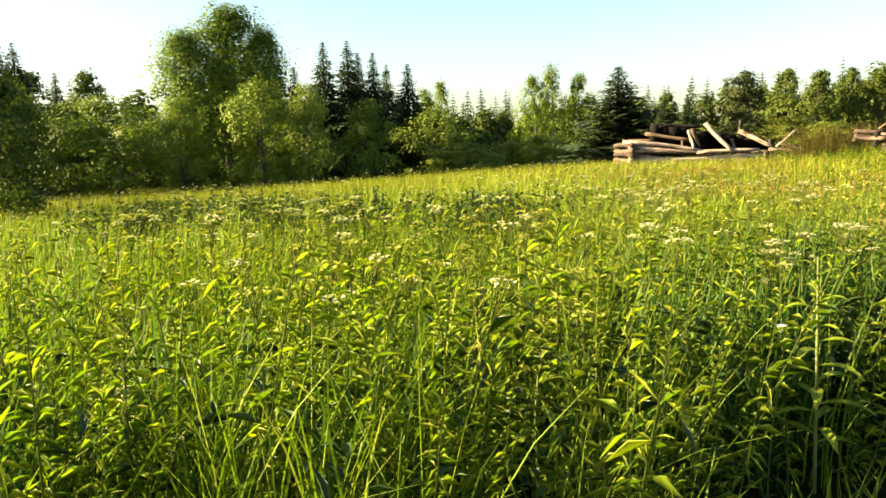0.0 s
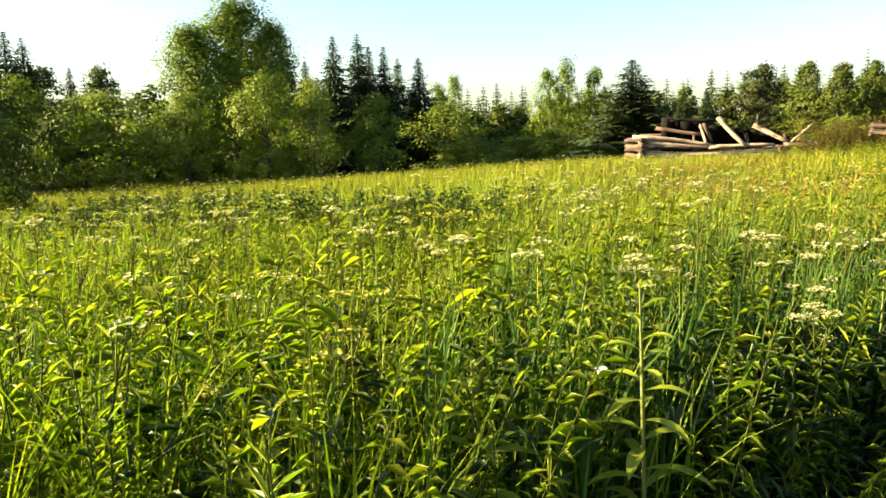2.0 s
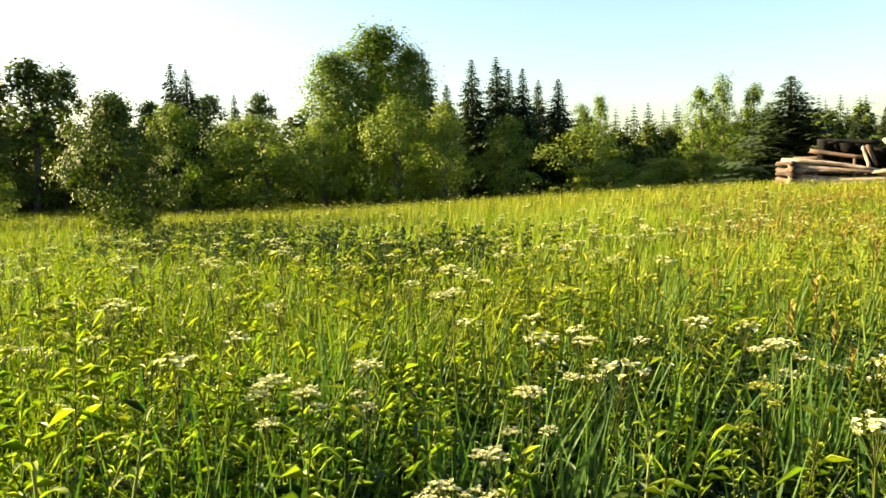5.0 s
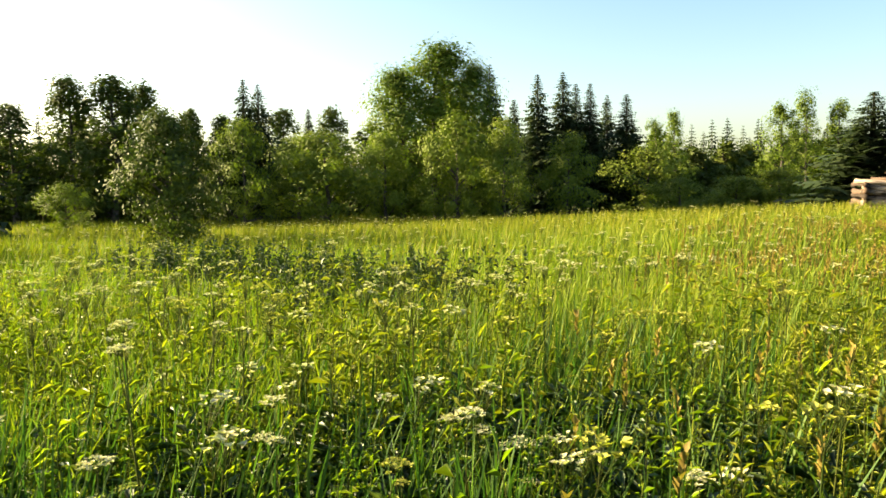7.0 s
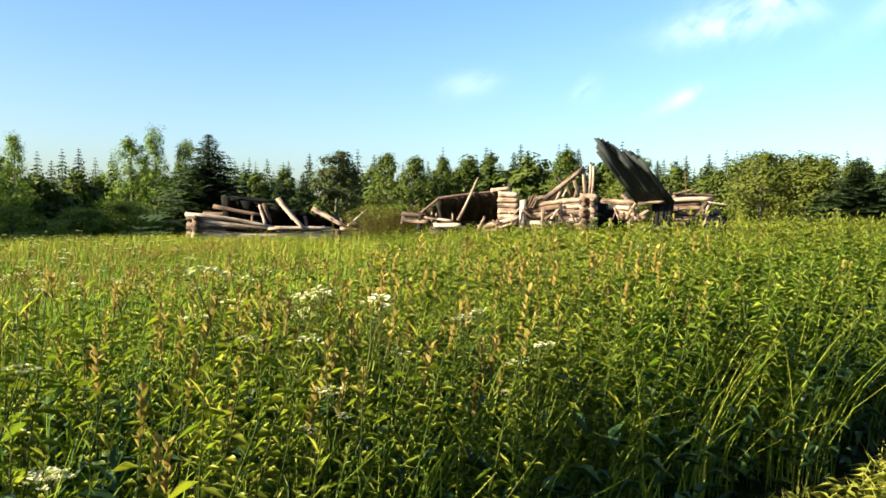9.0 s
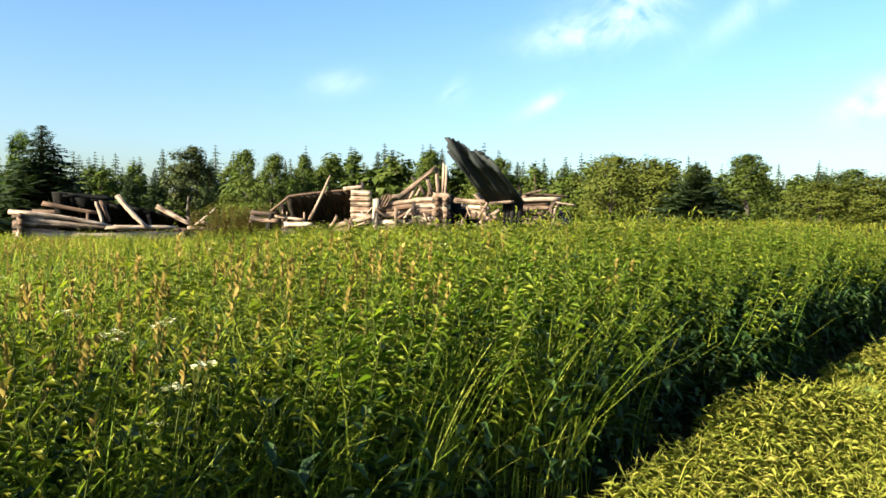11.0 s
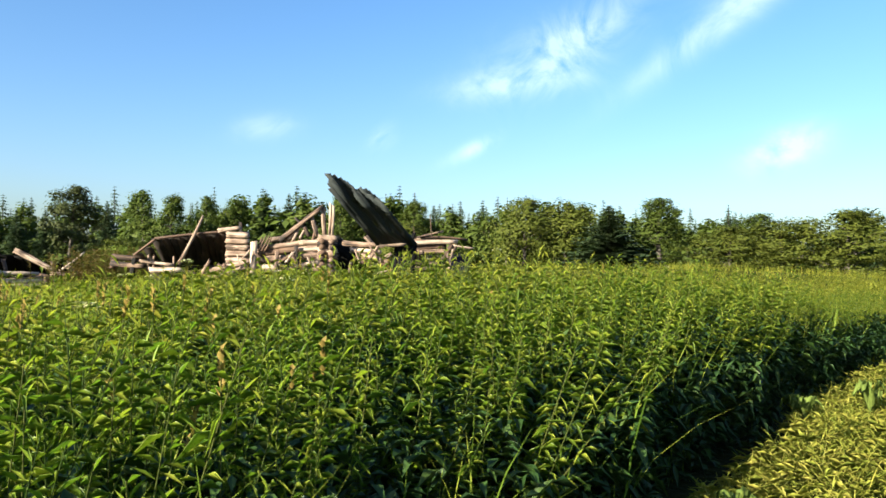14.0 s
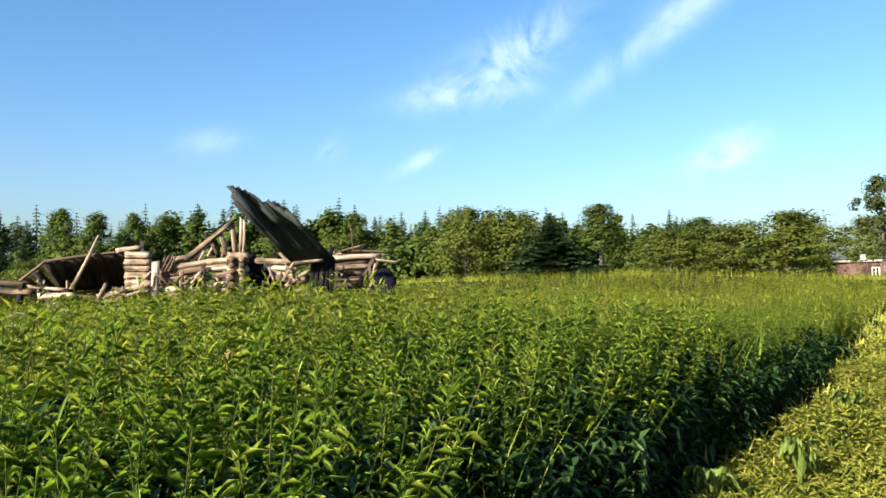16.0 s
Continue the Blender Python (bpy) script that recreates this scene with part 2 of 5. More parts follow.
M_TARP = earthy("dark_blue_sheet", [(0.35, (0.003, 0.003, 0.006)), (0.5, (0.006, 0.006, 0.013)), (0.65, (0.015, 0.014, 0.021))], 4.0, 12.0, 0.95, 0.02)
M_PLASTER = earthy("faded_brown_plaster", [(0.3, (0.060, 0.034, 0.031)), (0.5, (0.085, 0.048, 0.044)), (0.7, (0.110, 0.066, 0.060))], 0.8, 10.0, 0.9, 0.004)
M_WHITE = earthy("white_paint", [(0.3, (0.480, 0.464, 0.440)), (0.7, (0.640, 0.624, 0.600))], 2.0, 30.0, 0.6, 0.002)
M_ROOF = earthy("pale_roof_sheet", [(0.3, (0.168, 0.137, 0.114)), (0.7, (0.240, 0.202, 0.168))], 1.0, 20.0, 0.6, 0.004)
M_PANE, _n, _l, _b, _o = material("window_glass")
_b.inputs["Base Color"].default_value = (0.02, 0.025, 0.03, 1)
_b.inputs["Roughness"].default_value = 0.06

# ---- mesh helpers ----
rng = np.random.default_rng(7)


def mesh_from(name, verts, quads=None, tris=None, mat=None, smooth=False):
    """A mesh from arrays of corner places and of quads and triangles."""
    me = bpy.data.meshes.new(name)
    quads = np.zeros((0, 4), int) if quads is None else np.asarray(quads).reshape(-1, 4)
    tris = np.zeros((0, 3), int) if tris is None else np.asarray(tris).reshape(-1, 3)
    me.vertices.add(len(verts))
    me.vertices.foreach_set("co", np.asarray(verts, np.float32).ravel())
    loops = np.concatenate([quads.ravel(), tris.ravel()]).astype(np.int32)
    me.loops.add(len(loops))
    me.loops.foreach_set("vertex_index", loops)
    me.polygons.add(len(quads) + len(tris))
    starts = np.concatenate([np.arange(len(quads)) * 4, len(quads) * 4 + np.arange(len(tris)) * 3]).astype(np.int32)
    me.polygons.foreach_set("loop_start", starts)
    if smooth:
        me.polygons.foreach_set("use_smooth", np.ones(len(starts), bool))
    me.update(calc_edges=True)
    if mat:
        me.materials.append(mat)
    return me


class Heap:
    """Collects pieces of geometry for one mesh."""

    def __init__(self):
        self.v, self.q, self.t, self.n = [], [], [], 0

    def add(self, v, quads=None, tris=None):
        if quads is not None:
            self.q.append(np.asarray(quads).reshape(-1, 4) + self.n)
        if tris is not None:
            self.t.append(np.asarray(tris).reshape(-1, 3) + self.n)
        self.v.append(np.asarray(v, np.float32).reshape(-1, 3))
        self.n += len(self.v[-1])

    def mesh(self, name, mat, smooth=False):
        return mesh_from(name, np.concatenate(self.v), np.concatenate(self.q) if self.q else None,
                         np.concatenate(self.t) if self.t else None, mat, smooth)


def unit(a):
    return a / np.maximum(np.linalg.norm(a, axis=-1, keepdims=True), 1e-9)


def blades(heap, pos, height, width, lean, seg=3):
    """Grass blades that bow over: foot, height, width and lean (x, y) of each."""
    n = len(pos)
    side = unit(np.stack([-lean[:, 1], lean[:, 0], np.zeros(n)], 1) + rng.normal(0, 0.4, (n, 3)) * [1, 1, 0])
    rings = []
    for k in range(seg):
        s = k / seg
        c = pos + np.stack([lean[:, 0] * height * s ** 2, lean[:, 1] * height * s ** 2, height * (s - 0.25 * np.hypot(lean[:, 0], lean[:, 1]) * s ** 2)], 1)
        w = (width * (0.75 + 0.5 * s - 0.9 * s * s))[:, None] * 0.5
        rings += [c - side * w, c + side * w]
    tip = pos + np.stack([lean[:, 0] * height, lean[:, 1] * height, height * (1 - 0.25 * np.hypot(lean[:, 0], lean[:, 1]))], 1)
    v = np.stack(rings + [tip], 1)
    m = 2 * seg + 1
    base = (np.arange(n) * m)[:, None]
    q = [base + np.array([2 * k, 2 * k + 1, 2 * k + 3, 2 * k + 2]) for k in range(seg - 1)]
    t = base + np.array([2 * seg - 2, 2 * seg - 1, 2 * seg])
    heap.add(v, np.concatenate(q) if q else None, t)


def leaves(heap, foot, way, length, width, droop=0.3):
    """Pointed, folded leaves: foot, direction, length and width of each."""
    n = len(foot)
    side = unit(np.cross(way, np.array([0, 0, 1.0])) + 1e-4)
    up = np.cross(side, way)
    L, W = length[:, None], width[:, None]
    mid = foot + way * L * 0.45 + up * L * 0.05
    tip = foot + way * L - np.array([0, 0, 1]) * L * droop
    v = np.stack([foot, mid - side * W * 0.5 + up * W * 0.18, mid, mid + side * W * 0.5 + up * W * 0.18, tip], 1)
    b = (np.arange(n) * 5)[:, None]
    heap.add(v, None, np.concatenate([b + np.array(f) for f in ((0, 2, 1), (0, 3, 2), (1, 2, 4), (2, 3, 4))]))


def slips(heap, foot, way, length, width, droop=0.3):
    """Narrow leaves folded along the middle, of two triangles each."""
    n = len(foot)
    side = unit(np.cross(way, np.array([0, 0, 1.0])) + 1e-4)
    up = np.cross(side, way)
    L, W = length[:, None], width[:, None]
    mid = foot + way * L * 0.5 + up * L * 0.06 - np.array([0, 0, 1]) * L * droop * 0.2
    tip = foot + way * L - np.array([0, 0, 1]) * L * droop
    v = np.stack([foot, mid - side * W * 0.5 + up * W * 0.2, tip, mid + side * W * 0.5 + up * W * 0.2], 1)
    b = (np.arange(n) * 4)[:, None]
    heap.add(v, None, np.concatenate([b + np.array(f) for f in ((0, 2, 1), (0, 3, 2))]))


def stems(heap, a, b, ra, rb):
    """Thin three-sided stems from a to b."""
    n = len(a)
    rings = []
    for c, r in ((a, ra), (b, rb)):
        for k in range(3):
            th = k * 2.0944
            rings.append(c + np.stack([np.cos(th) * r * np.ones(n), np.sin(th) * r * np.ones(n), np.zeros(n)], 1))
    v = np.stack(rings, 1)
    o = (np.arange(n) * 6)[:, None]
    heap.add(v, np.concatenate([o + np.array(f) for f in ((0, 1, 4, 3), (1, 2, 5, 4), (2, 0, 3, 5))]))


def tube(heap, pts, radii, sides=7):
    """A tapered limb along some points."""
    pts, rings = np.asarray(pts, float), []
    for i, p in enumerate(pts):
        d = unit(pts[min(i + 1, len(pts) - 1)] - pts[max(i - 1, 0)])
        a = unit(np.cross(d, [0.31, 0.95, 0.05]))
        b = np.cross(d, a)
        th = np.arange(sides) * 2 * math.pi / sides
        rings.append(p + radii[i] * (np.cos(th)[:, None] * a + np.sin(th)[:, None] * b))
    q = []
    for i in range(len(pts) - 1):
        for k in range(sides):
            k2 = (k + 1) % sides
            q.append((i * sides + k, i * sides + k2, (i + 1) * sides + k2, (i + 1) * sides + k))
    heap.add(np.concatenate(rings), q)


def thing(name, label, category, group="", at=(0, 0, 0), kind=""):
    e = new(name)
    e.empty_display_size = 0.2
    e.matrix_basis = Matrix.Translation(at)
    return tagged(e, label, category, group, kind)


def part(name, me, parent, label="", m=None):
    """One mesh as a part of a thing; m: its pose within the thing."""
    ob = new(name, me)
    ob.parent = parent
    if m is not None:
        ob.matrix_basis = m
    return tagged(ob, label) if label else ob


# ---- the lie of the land ----
HILLS = np.array([(0, 0, 0), (6, 2.5, 0), (12, 4.5, 0), (20, 6, .05), (-12, 21, -.35), (-22, 41, -.8), (-37, 38, -.6), (-12, 65, -1.35),
                  (6, 72, -1.6), (10, 62, -.7), (13, 43, .1), (26, 29, .7), (30, 58, .4), (52, 40, 1.3), (64, 36, 1.5), (77, 31, .6),
                  (103, 31, -.2), (40, 12, .2), (-6, -6, 0), (14, -8, 0), (18, 14, .45), (6, 14, -.05)], float)


def ground_z(x, y):
    x, y = np.asarray(x, float), np.asarray(y, float)
    num, den = np.zeros_like(x), np.zeros_like(x)
    for hx, hy, hz in HILLS:
        w = 1 / ((x - hx) ** 2 + (y - hy) ** 2 + 9) ** 1.5
        num, den = num + w * hz, den + w
    z = num / den / (1 + (np.hypot(x - 25, y - 25) / 110) ** 4)
    return z + 0.025 * np.sin(x * 1.3 + 0.5 * y) * np.sin(y * 1.1)


def axis(lo, hi, step):
    inner = np.arange(lo, hi + step, step)
    grow = step * np.cumsum(1.35 ** np.arange(1, 23))
    return np.concatenate([lo - grow[::-1], inner, hi + grow])


gx, gy = axis(-50, 110, 1.25), axis(-20, 100, 1.25)
GX, GY = np.meshgrid(gx, gy)
gi = np.arange(GX.size).reshape(GX.shape)
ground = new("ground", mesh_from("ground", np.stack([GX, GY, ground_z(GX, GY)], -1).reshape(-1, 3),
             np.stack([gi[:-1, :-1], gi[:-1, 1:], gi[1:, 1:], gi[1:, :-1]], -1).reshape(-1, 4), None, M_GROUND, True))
tagged(ground, "uneven meadow ground of soil and low green growth, darkened for shade", "ground", kind="structure")

# the edge between uncut meadow (beyond) and the strip that was mown or trodden
EDGE_X = [-70, -8, 0, 1.5, 2.3, 3.5, 5.5, 7, 9, 12, 16, 20, 30, 39, 120]
EDGE_Y = [-16, -0.7, 1.95, 2.25, 2.7, 3.5, 4.45, 4.95, 5.55, 6.2, 7.2, 7.9, 9.9, 11.8, 28]


def beyond_edge(x, y):
    return y - np.interp(x, EDGE_X, EDGE_Y) + (0.10 * np.sin(x * 2.1) + 0.06 * np.sin(x * 5.3)) * np.interp(x, [4, 8], [1.5, 0.8])


def track_gap(x, y):
    """1 on the old trodden trail through the meadow, 0 away from it."""
    ty = np.interp(x, [-30, -11, -5.5, -3, -0.5, 1.6], [17, 14.8, 13.4, 12.5, 11.3, 10.4])
    return np.exp(-((y - ty) / 0.8) ** 4) * (x < 2.0) * (0.55 + 0.45 * np.sin(x * 1.1 + 1))


def path_distance(x, y):
    best = np.full(np.shape(x), 1e9)
    knots = ((0.6, -0.1), (2.5, 1.1), (4.4, 2.0), (8.5, 3.5), (12.0, 4.7))
    for (ax, ay), (bx, by) in zip(knots, knots[1:]):
        dx, dy = bx - ax, by - ay
        s = np.clip(((x - ax) * dx + (y - ay) * dy) / (dx * dx + dy * dy), 0, 1)
        best = np.minimum(best, np.hypot(x - ax - s * dx, y - ay - s * dy))
    return best


def scatter(tries, lo, hi, density):
    """Random places between lo and hi, kept by density (0 to 1) of place and distance from the walk."""
    x = rng.uniform(lo[0], hi[0], tries)
    y = rng.uniform(lo[1], hi[1], tries)
    keep = rng.uniform(0, 1, tries) < density(x, y, path_distance(x, y))
    x, y = x[keep], y[keep]
    return np.stack([x, y, ground_z(x, y)], 1)


def patches(x, y, s=1.0):
    return 0.5 + 0.25 * np.sin(0.9 * s * x + 1.7 * np.sin(0.4 * s * y)) + 0.25 * np.sin(1.1 * s * y + 1.3 * np.sin(0.5 * s * x) + 2)


def tall(x, y, d):
    """How high the plants grow: head high where the herbs crowd beside the mown strip."""
    crowd = (0.55 * np.clip((x - 5.5) / 4, 0, 1) + 0.45 * np.clip((x - 12.5) / 4, 0, 1)) * np.clip((14 - d) / 6, 0, 1)
    h = 0.66 + 0.26 * patches(x, y, 0.5) + 0.32 * patches(x + 3, y, 1.9) * (1 - 0.65 * crowd) + 0.46 * crowd
    return h * (1 - 0.28 * np.clip((d - 5) / 7, 0, 1)) * (1 - 0.75 * track_gap(x, y))


def in_view(x, y):
    a = np.degrees(np.arctan2(x - 4, y + 3))
    return (a > -56) & (a < 86)


# ---- meadow plants ----
def stuff(name, heap, mat, label, category):
    return tagged(new(name, heap.mesh(name, mat)), label, category, kind="stuff")


def lean_of(n, amount):
    th = rng.uniform(0, 2 * math.pi, n)
    r = np.abs(rng.normal(0, amount, n)) + 0.05
    return np.stack([np.cos(th) * r + 0.10, np.sin(th) * r], 1)


near = Heap()
p = scatter(46000, (-9, -3), (24, 20), lambda x, y, d: (beyond_edge(x, y) > 0) * in_view(x, y) * (0.35 + 0.65 * patches(x, y)) * np.clip(1.25 - d / 9, 0.0, 1) * np.where(x > 6, np.where(x > 11, 0.2, 0.6) + 0.2 * (beyond_edge(x, y) < 0.7), np.where((x > 2.2) & (x < 4.8) & (beyond_edge(x, y) < 0.9), 0.08, np.where((x > 1.5) & (beyond_edge(x, y) < 2.5), 0.5, np.where(beyond_edge(x, y) < 1.4, 0.9, 1.0)))))
p = np.repeat(p, 9, 0)
h = tall(p[:, 0], p[:, 1], path_distance(p[:, 0], p[:, 1])) * rng.uniform(0.4, 1.06, len(p))
spread_of = rng.normal(0, 0.05, (len(p), 2))
p[:, :2] += spread_of
rim = (p[:, 0] > 8) & (beyond_edge(p[:, 0], p[:, 1]) < 0.8)
bow = np.where(rim, 0.3, np.where(p[:, 0] < 1.2, 0.36, 0.2))[:, None]
h = np.where(rim, h * 0.88, h)
blades(near, p, h, rng.uniform(0.004, 0.012, len(p)), lean_of(len(p), 1.0) * bow + bow * [0.35, -0.25] + spread_of * 2.5, 4)
stuff("meadow_grass", near, M_GRASS, "tall uncut meadow grass in green and yellow blades", "grass")

mid = Heap()
p = scatter(420000, (-30, -3), (60, 40), lambda x, y, d: (beyond_edge(x, y) > 0) * in_view(x, y) * np.clip((d - 4) / 4, 0, 1) * np.clip(1.35 - d / 24, 0.0, 1) * (0.4 + 0.6 * patches(x, y, 0.7)) * np.where(x > 9, np.where(beyond_edge(x, y) < 9, 0.12, 0.3), 1))
h = tall(p[:, 0], p[:, 1], path_distance(p[:, 0], p[:, 1])) * rng.uniform(0.55, 1.1, len(p))
blades(mid, p, h, rng.uniform(0.012, 0.028, len(p)), lean_of(len(p), 0.3), 2)
stuff("middle_meadow_grass", mid, M_GRASS, "tall meadow grass further out over the slope", "grass")

far = Heap()
p = scatter(360000, (-60, -3), (110, 84), lambda x, y, d: (beyond_edge(x, y) > 0) * in_view(x, y) * np.clip((d - 15) / 10, 0, 1) * np.clip(1.5 - d / 70, 0.0, 1) * (d < 85) * np.where((x > 15) & (d < 60), 0.1, 1))
h = 0.62 * rng.uniform(0.5, 1.25, len(p))
blades(far, p, h, rng.uniform(0.04, 0.09, len(p)), lean_of(len(p), 0.35), 1)
stuff("far_meadow_grass", far, M_FARGRASS, "sunlit yellow-green meadow grass running to the trees", "grass")


def herbs(p, height, count, name, label, size=0.11, broad=(0.11, 0.18), stalks=True, mat=None):
    """Upright leafy herbs: a stem with whorls of narrow drooping leaves."""
    n = len(p)
    body, stalk = Heap(), Heap()
    lean = lean_of(n, 0.24)
    top = p + np.stack([lean[:, 0] * height, lean[:, 1] * height, height], 1)
    stems(stalk, p, top, 0.0045, 0.002)
    k = np.arange(count)[None, :]
    s = 0.05 + 0.95 * (k + rng.uniform(0, 1, (n, count))) / count
    ang = k * 2.4 + rng.uniform(0, 6.28, (n, 1)) + rng.normal(0, 0.3, (n, count))
    foot = p[:, None, :] + (top - p)[:, None, :] * s[..., None]
    rise = 0.25 + 1.3 * np.clip((s - 0.72) / 0.28, 0, 1) + rng.normal(0, 0.5, (n, count))
    way = unit(np.stack([np.cos(ang), np.sin(ang), rise], -1))
    length = (size * np.clip(1.25 - np.where(s < 0.62, (0.62 - s) * 0.55, (s - 0.62) * 1.5), 0.35, 1) * rng.uniform(0.7, 1.3, (n, count))) * (height[:, None] / 1.1)
    slips(body, foot.reshape(-1, 3), way.reshape(-1, 3), length.ravel(), (length * rng.uniform(*broad, (n, count))).ravel(), rng.uniform(0.0, 0.8, (n * count, 1)))
    stuff(name, body, mat or M_HERB, label, "herbs")
    if stalks:
        stuff(name + "_stems", stalk, M_STEM, "thin pale stems of the " + label, "stems")


p = scatter(72000, (-6, -2), (30, 18), lambda x, y, d: (beyond_edge(x, y) > np.where(x > 8, 0.2, 0.02)) * in_view(x, y) * np.clip(1.2 - beyond_edge(x, y) / np.where(x > 5, 4.5, 6.5), 0.0, 1)
            * np.where(x > 5, 1.0, np.minimum(1, 0.06 + 0.22 * (beyond_edge(x, y) > 1.4) + 0.36 * patches(x, y, 0.8) ** 2 + 0.1 * (beyond_edge(x, y) < 1.3) + 0.25 * np.clip((x - 0.5) / 2, 0, 1) * np.exp(-beyond_edge(x, y) / 0.7))) * (1 - 0.8 * track_gap(x, y)))
h = tall(p[:, 0], p[:, 1], path_distance(p[:, 0], p[:, 1])) * rng.uniform(0.55, 1.1, len(p))
front = beyond_edge(p[:, 0], p[:, 1]) < 1.7
early = front & (p[:, 0] > 4.6) & (p[:, 0] < 9.0 + 0.8 * np.sin(p[:, 1] * 3.0))
late = front & ~early
herbs(p[late], h[late], 70, "willowherb", "green leafy willowherb crowding the meadow's edge", 0.094, (0.068, 0.10))
herbs(p[early], h[early], 62, "yellowing_willowherb", "yellow-green leafy herbs mixed with the meadow grass", 0.086, (0.08, 0.12), True, M_HERBDRY)
herbs(p[~front], h[~front], 24, "willowherb_thicket", "yellow-green leafy herbs standing deeper in the meadow", 0.115, (0.09, 0.13), True, M_HERBDRY)
p = scatter(52000, (-16, 2), (56, 34), lambda x, y, d: ((beyond_edge(x, y) > 5) | ((x > 24) & (beyond_edge(x, y) > 0.1))) * in_view(x, y) * np.clip(1.3 - d / np.where(x > 18, 60, 30), 0.0, 1) * (0.10 + 0.5 * patches(x, y, 0.6)) * np.where(x > 7, np.where((x > 22) & (beyond_edge(x, y) < 8), 4.5, np.where(x > 12, 2.0, 1.2)), 0.35))
h = tall(p[:, 0], p[:, 1], path_distance(p[:, 0], p[:, 1])) * rng.uniform(0.75, 1.12, len(p))
herbs(p, h, 8, "distant_willowherb", "green leafy herbs scattered over the meadow", 0.17, (0.16, 0.24), False, M_HERBDRY)


def umbels(p, height, size, name="umbel", mat=None, label="flat creamy white umbel flower heads among the grass"):
    n, rays = len(p), 9
    stalk, head = Heap(), Heap()
    lean = lean_of(n, 0.12)
    top = p + np.stack([lean[:, 0] * height, lean[:, 1] * height, height], 1)
    fork = p + (top - p) * 0.86
    stems(stalk, p, fork, 0.006, 0.004)
    th = np.arange(rays)[None, :] * 2.4 + rng.uniform(0, 6, (n, 1))
    r = np.sqrt((np.arange(rays)[None, :] + 0.5) / rays) * size[:, None]
    tip = top[:, None, :] + np.stack([np.cos(th) * r, np.sin(th) * r, -0.35 * r * r / size[:, None] + rng.normal(0, 0.006, (n, rays))], -1)
    stems(stalk, np.repeat(fork, rays, 0), tip.reshape(-1, 3), 0.002, 0.0015)
    t = tip.reshape(-1, 3)
    for _ in range(3):
        a = rng.uniform(0, 6.28, len(t))
        way = unit(np.stack([np.cos(a), np.sin(a), rng.uniform(0.1, 0.9, len(t))], 1))
        s = np.repeat(size, rays)
        slips(head, t - way * s[:, None] * 0.16, way, s * 0.5, s * 0.42, 0.0)
    stuff(name + "_flower", head, mat or M_UMBEL, label, "flowers")
    stuff(name + "_stalk", stalk, M_STEM, "thin branching stalks of the umbel flowers", "stems")


p = np.concatenate([scatter(2400, (-8, 0), (20, 16), lambda x, y, d: (beyond_edge(x, y) > 0.3) * in_view(x, y) * np.where(x > 8, 0.08, np.where(x > 2.5, 1.0, 0.65)) * patches(x, y, 0.9) * np.clip(1.2 - d / 18, 0, 1)),
                    scatter(5000, (-22, 4), (26, 40), lambda x, y, d: (d > 6) * (beyond_edge(x, y) > 3) * in_view(x, y) * np.where(x > 9, 0.08, 0.5) * patches(x, y, 0.6))])
d = path_distance(p[:, 0], p[:, 1])
umbels(p, tall(p[:, 0], p[:, 1], d) * rng.uniform(0.85, 1.15, len(p)) + 0.04, rng.uniform(0.035, 0.075, len(p)))

p = scatter(900, (-3, 2.5), (6, 10), lambda x, y, d: (beyond_edge(x, y) > 0.4) * patches(x, y, 1.6) ** 2 * 0.6)
umbels(p, rng.uniform(0.75, 1.05, len(p)), rng.uniform(0.05, 0.09, len(p)), "yellow_umbel", M_YELLOW, "yellowing seed heads of umbel plants")

# darker nettles along the old trail, broad willowherbs and sedge at the near edge, yellowed umbels
def clumps(centres, per, spread):
    xy = np.concatenate([rng.normal(0, spread, (per, 2)) * [1.5, 0.7] + c for c in centres])
    return np.concatenate([xy, ground_z(xy[:, 0], xy[:, 1])[:, None]], 1)


p = clumps([(1.3, 9.0), (0.9, 10.9), (-0.9, 11.4), (-2.8, 12.4), (-5.2, 13.3)], 60, 0.4)
herbs(p, rng.uniform(0.7, 1.0, len(p)), 34, "nettle", "dark green nettles along the old trodden trail", 0.12, (0.3, 0.5), True, M_NETTLE_SHADE)
p = scatter(1500, (-1, 2), (6.5, 9), lambda x, y, d: (beyond_edge(x, y) > 0.1) * (x < 5.2) * np.exp(-beyond_edge(x, y) / 1.6) * np.where(x > 2.4, 0.22, 0.4))
herbs(p, rng.uniform(0.7, 1.0, len(p)), 30, "broad_willowherb", "stout willowherb with long pale-veined leaves", 0.13, (0.09, 0.13))
# added low broad leaves, dark to stand for shade and block light under herbs
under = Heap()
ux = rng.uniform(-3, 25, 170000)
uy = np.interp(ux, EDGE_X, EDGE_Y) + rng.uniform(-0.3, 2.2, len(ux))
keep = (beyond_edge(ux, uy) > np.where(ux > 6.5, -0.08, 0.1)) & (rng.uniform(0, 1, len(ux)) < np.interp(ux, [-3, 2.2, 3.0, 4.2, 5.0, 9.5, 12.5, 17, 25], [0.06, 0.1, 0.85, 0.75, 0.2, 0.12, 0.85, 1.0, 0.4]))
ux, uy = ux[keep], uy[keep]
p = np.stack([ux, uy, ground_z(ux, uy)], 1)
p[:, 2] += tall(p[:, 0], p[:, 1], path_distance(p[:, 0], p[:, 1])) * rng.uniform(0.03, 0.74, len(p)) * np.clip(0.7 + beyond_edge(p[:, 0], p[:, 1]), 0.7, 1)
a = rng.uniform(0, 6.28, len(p))
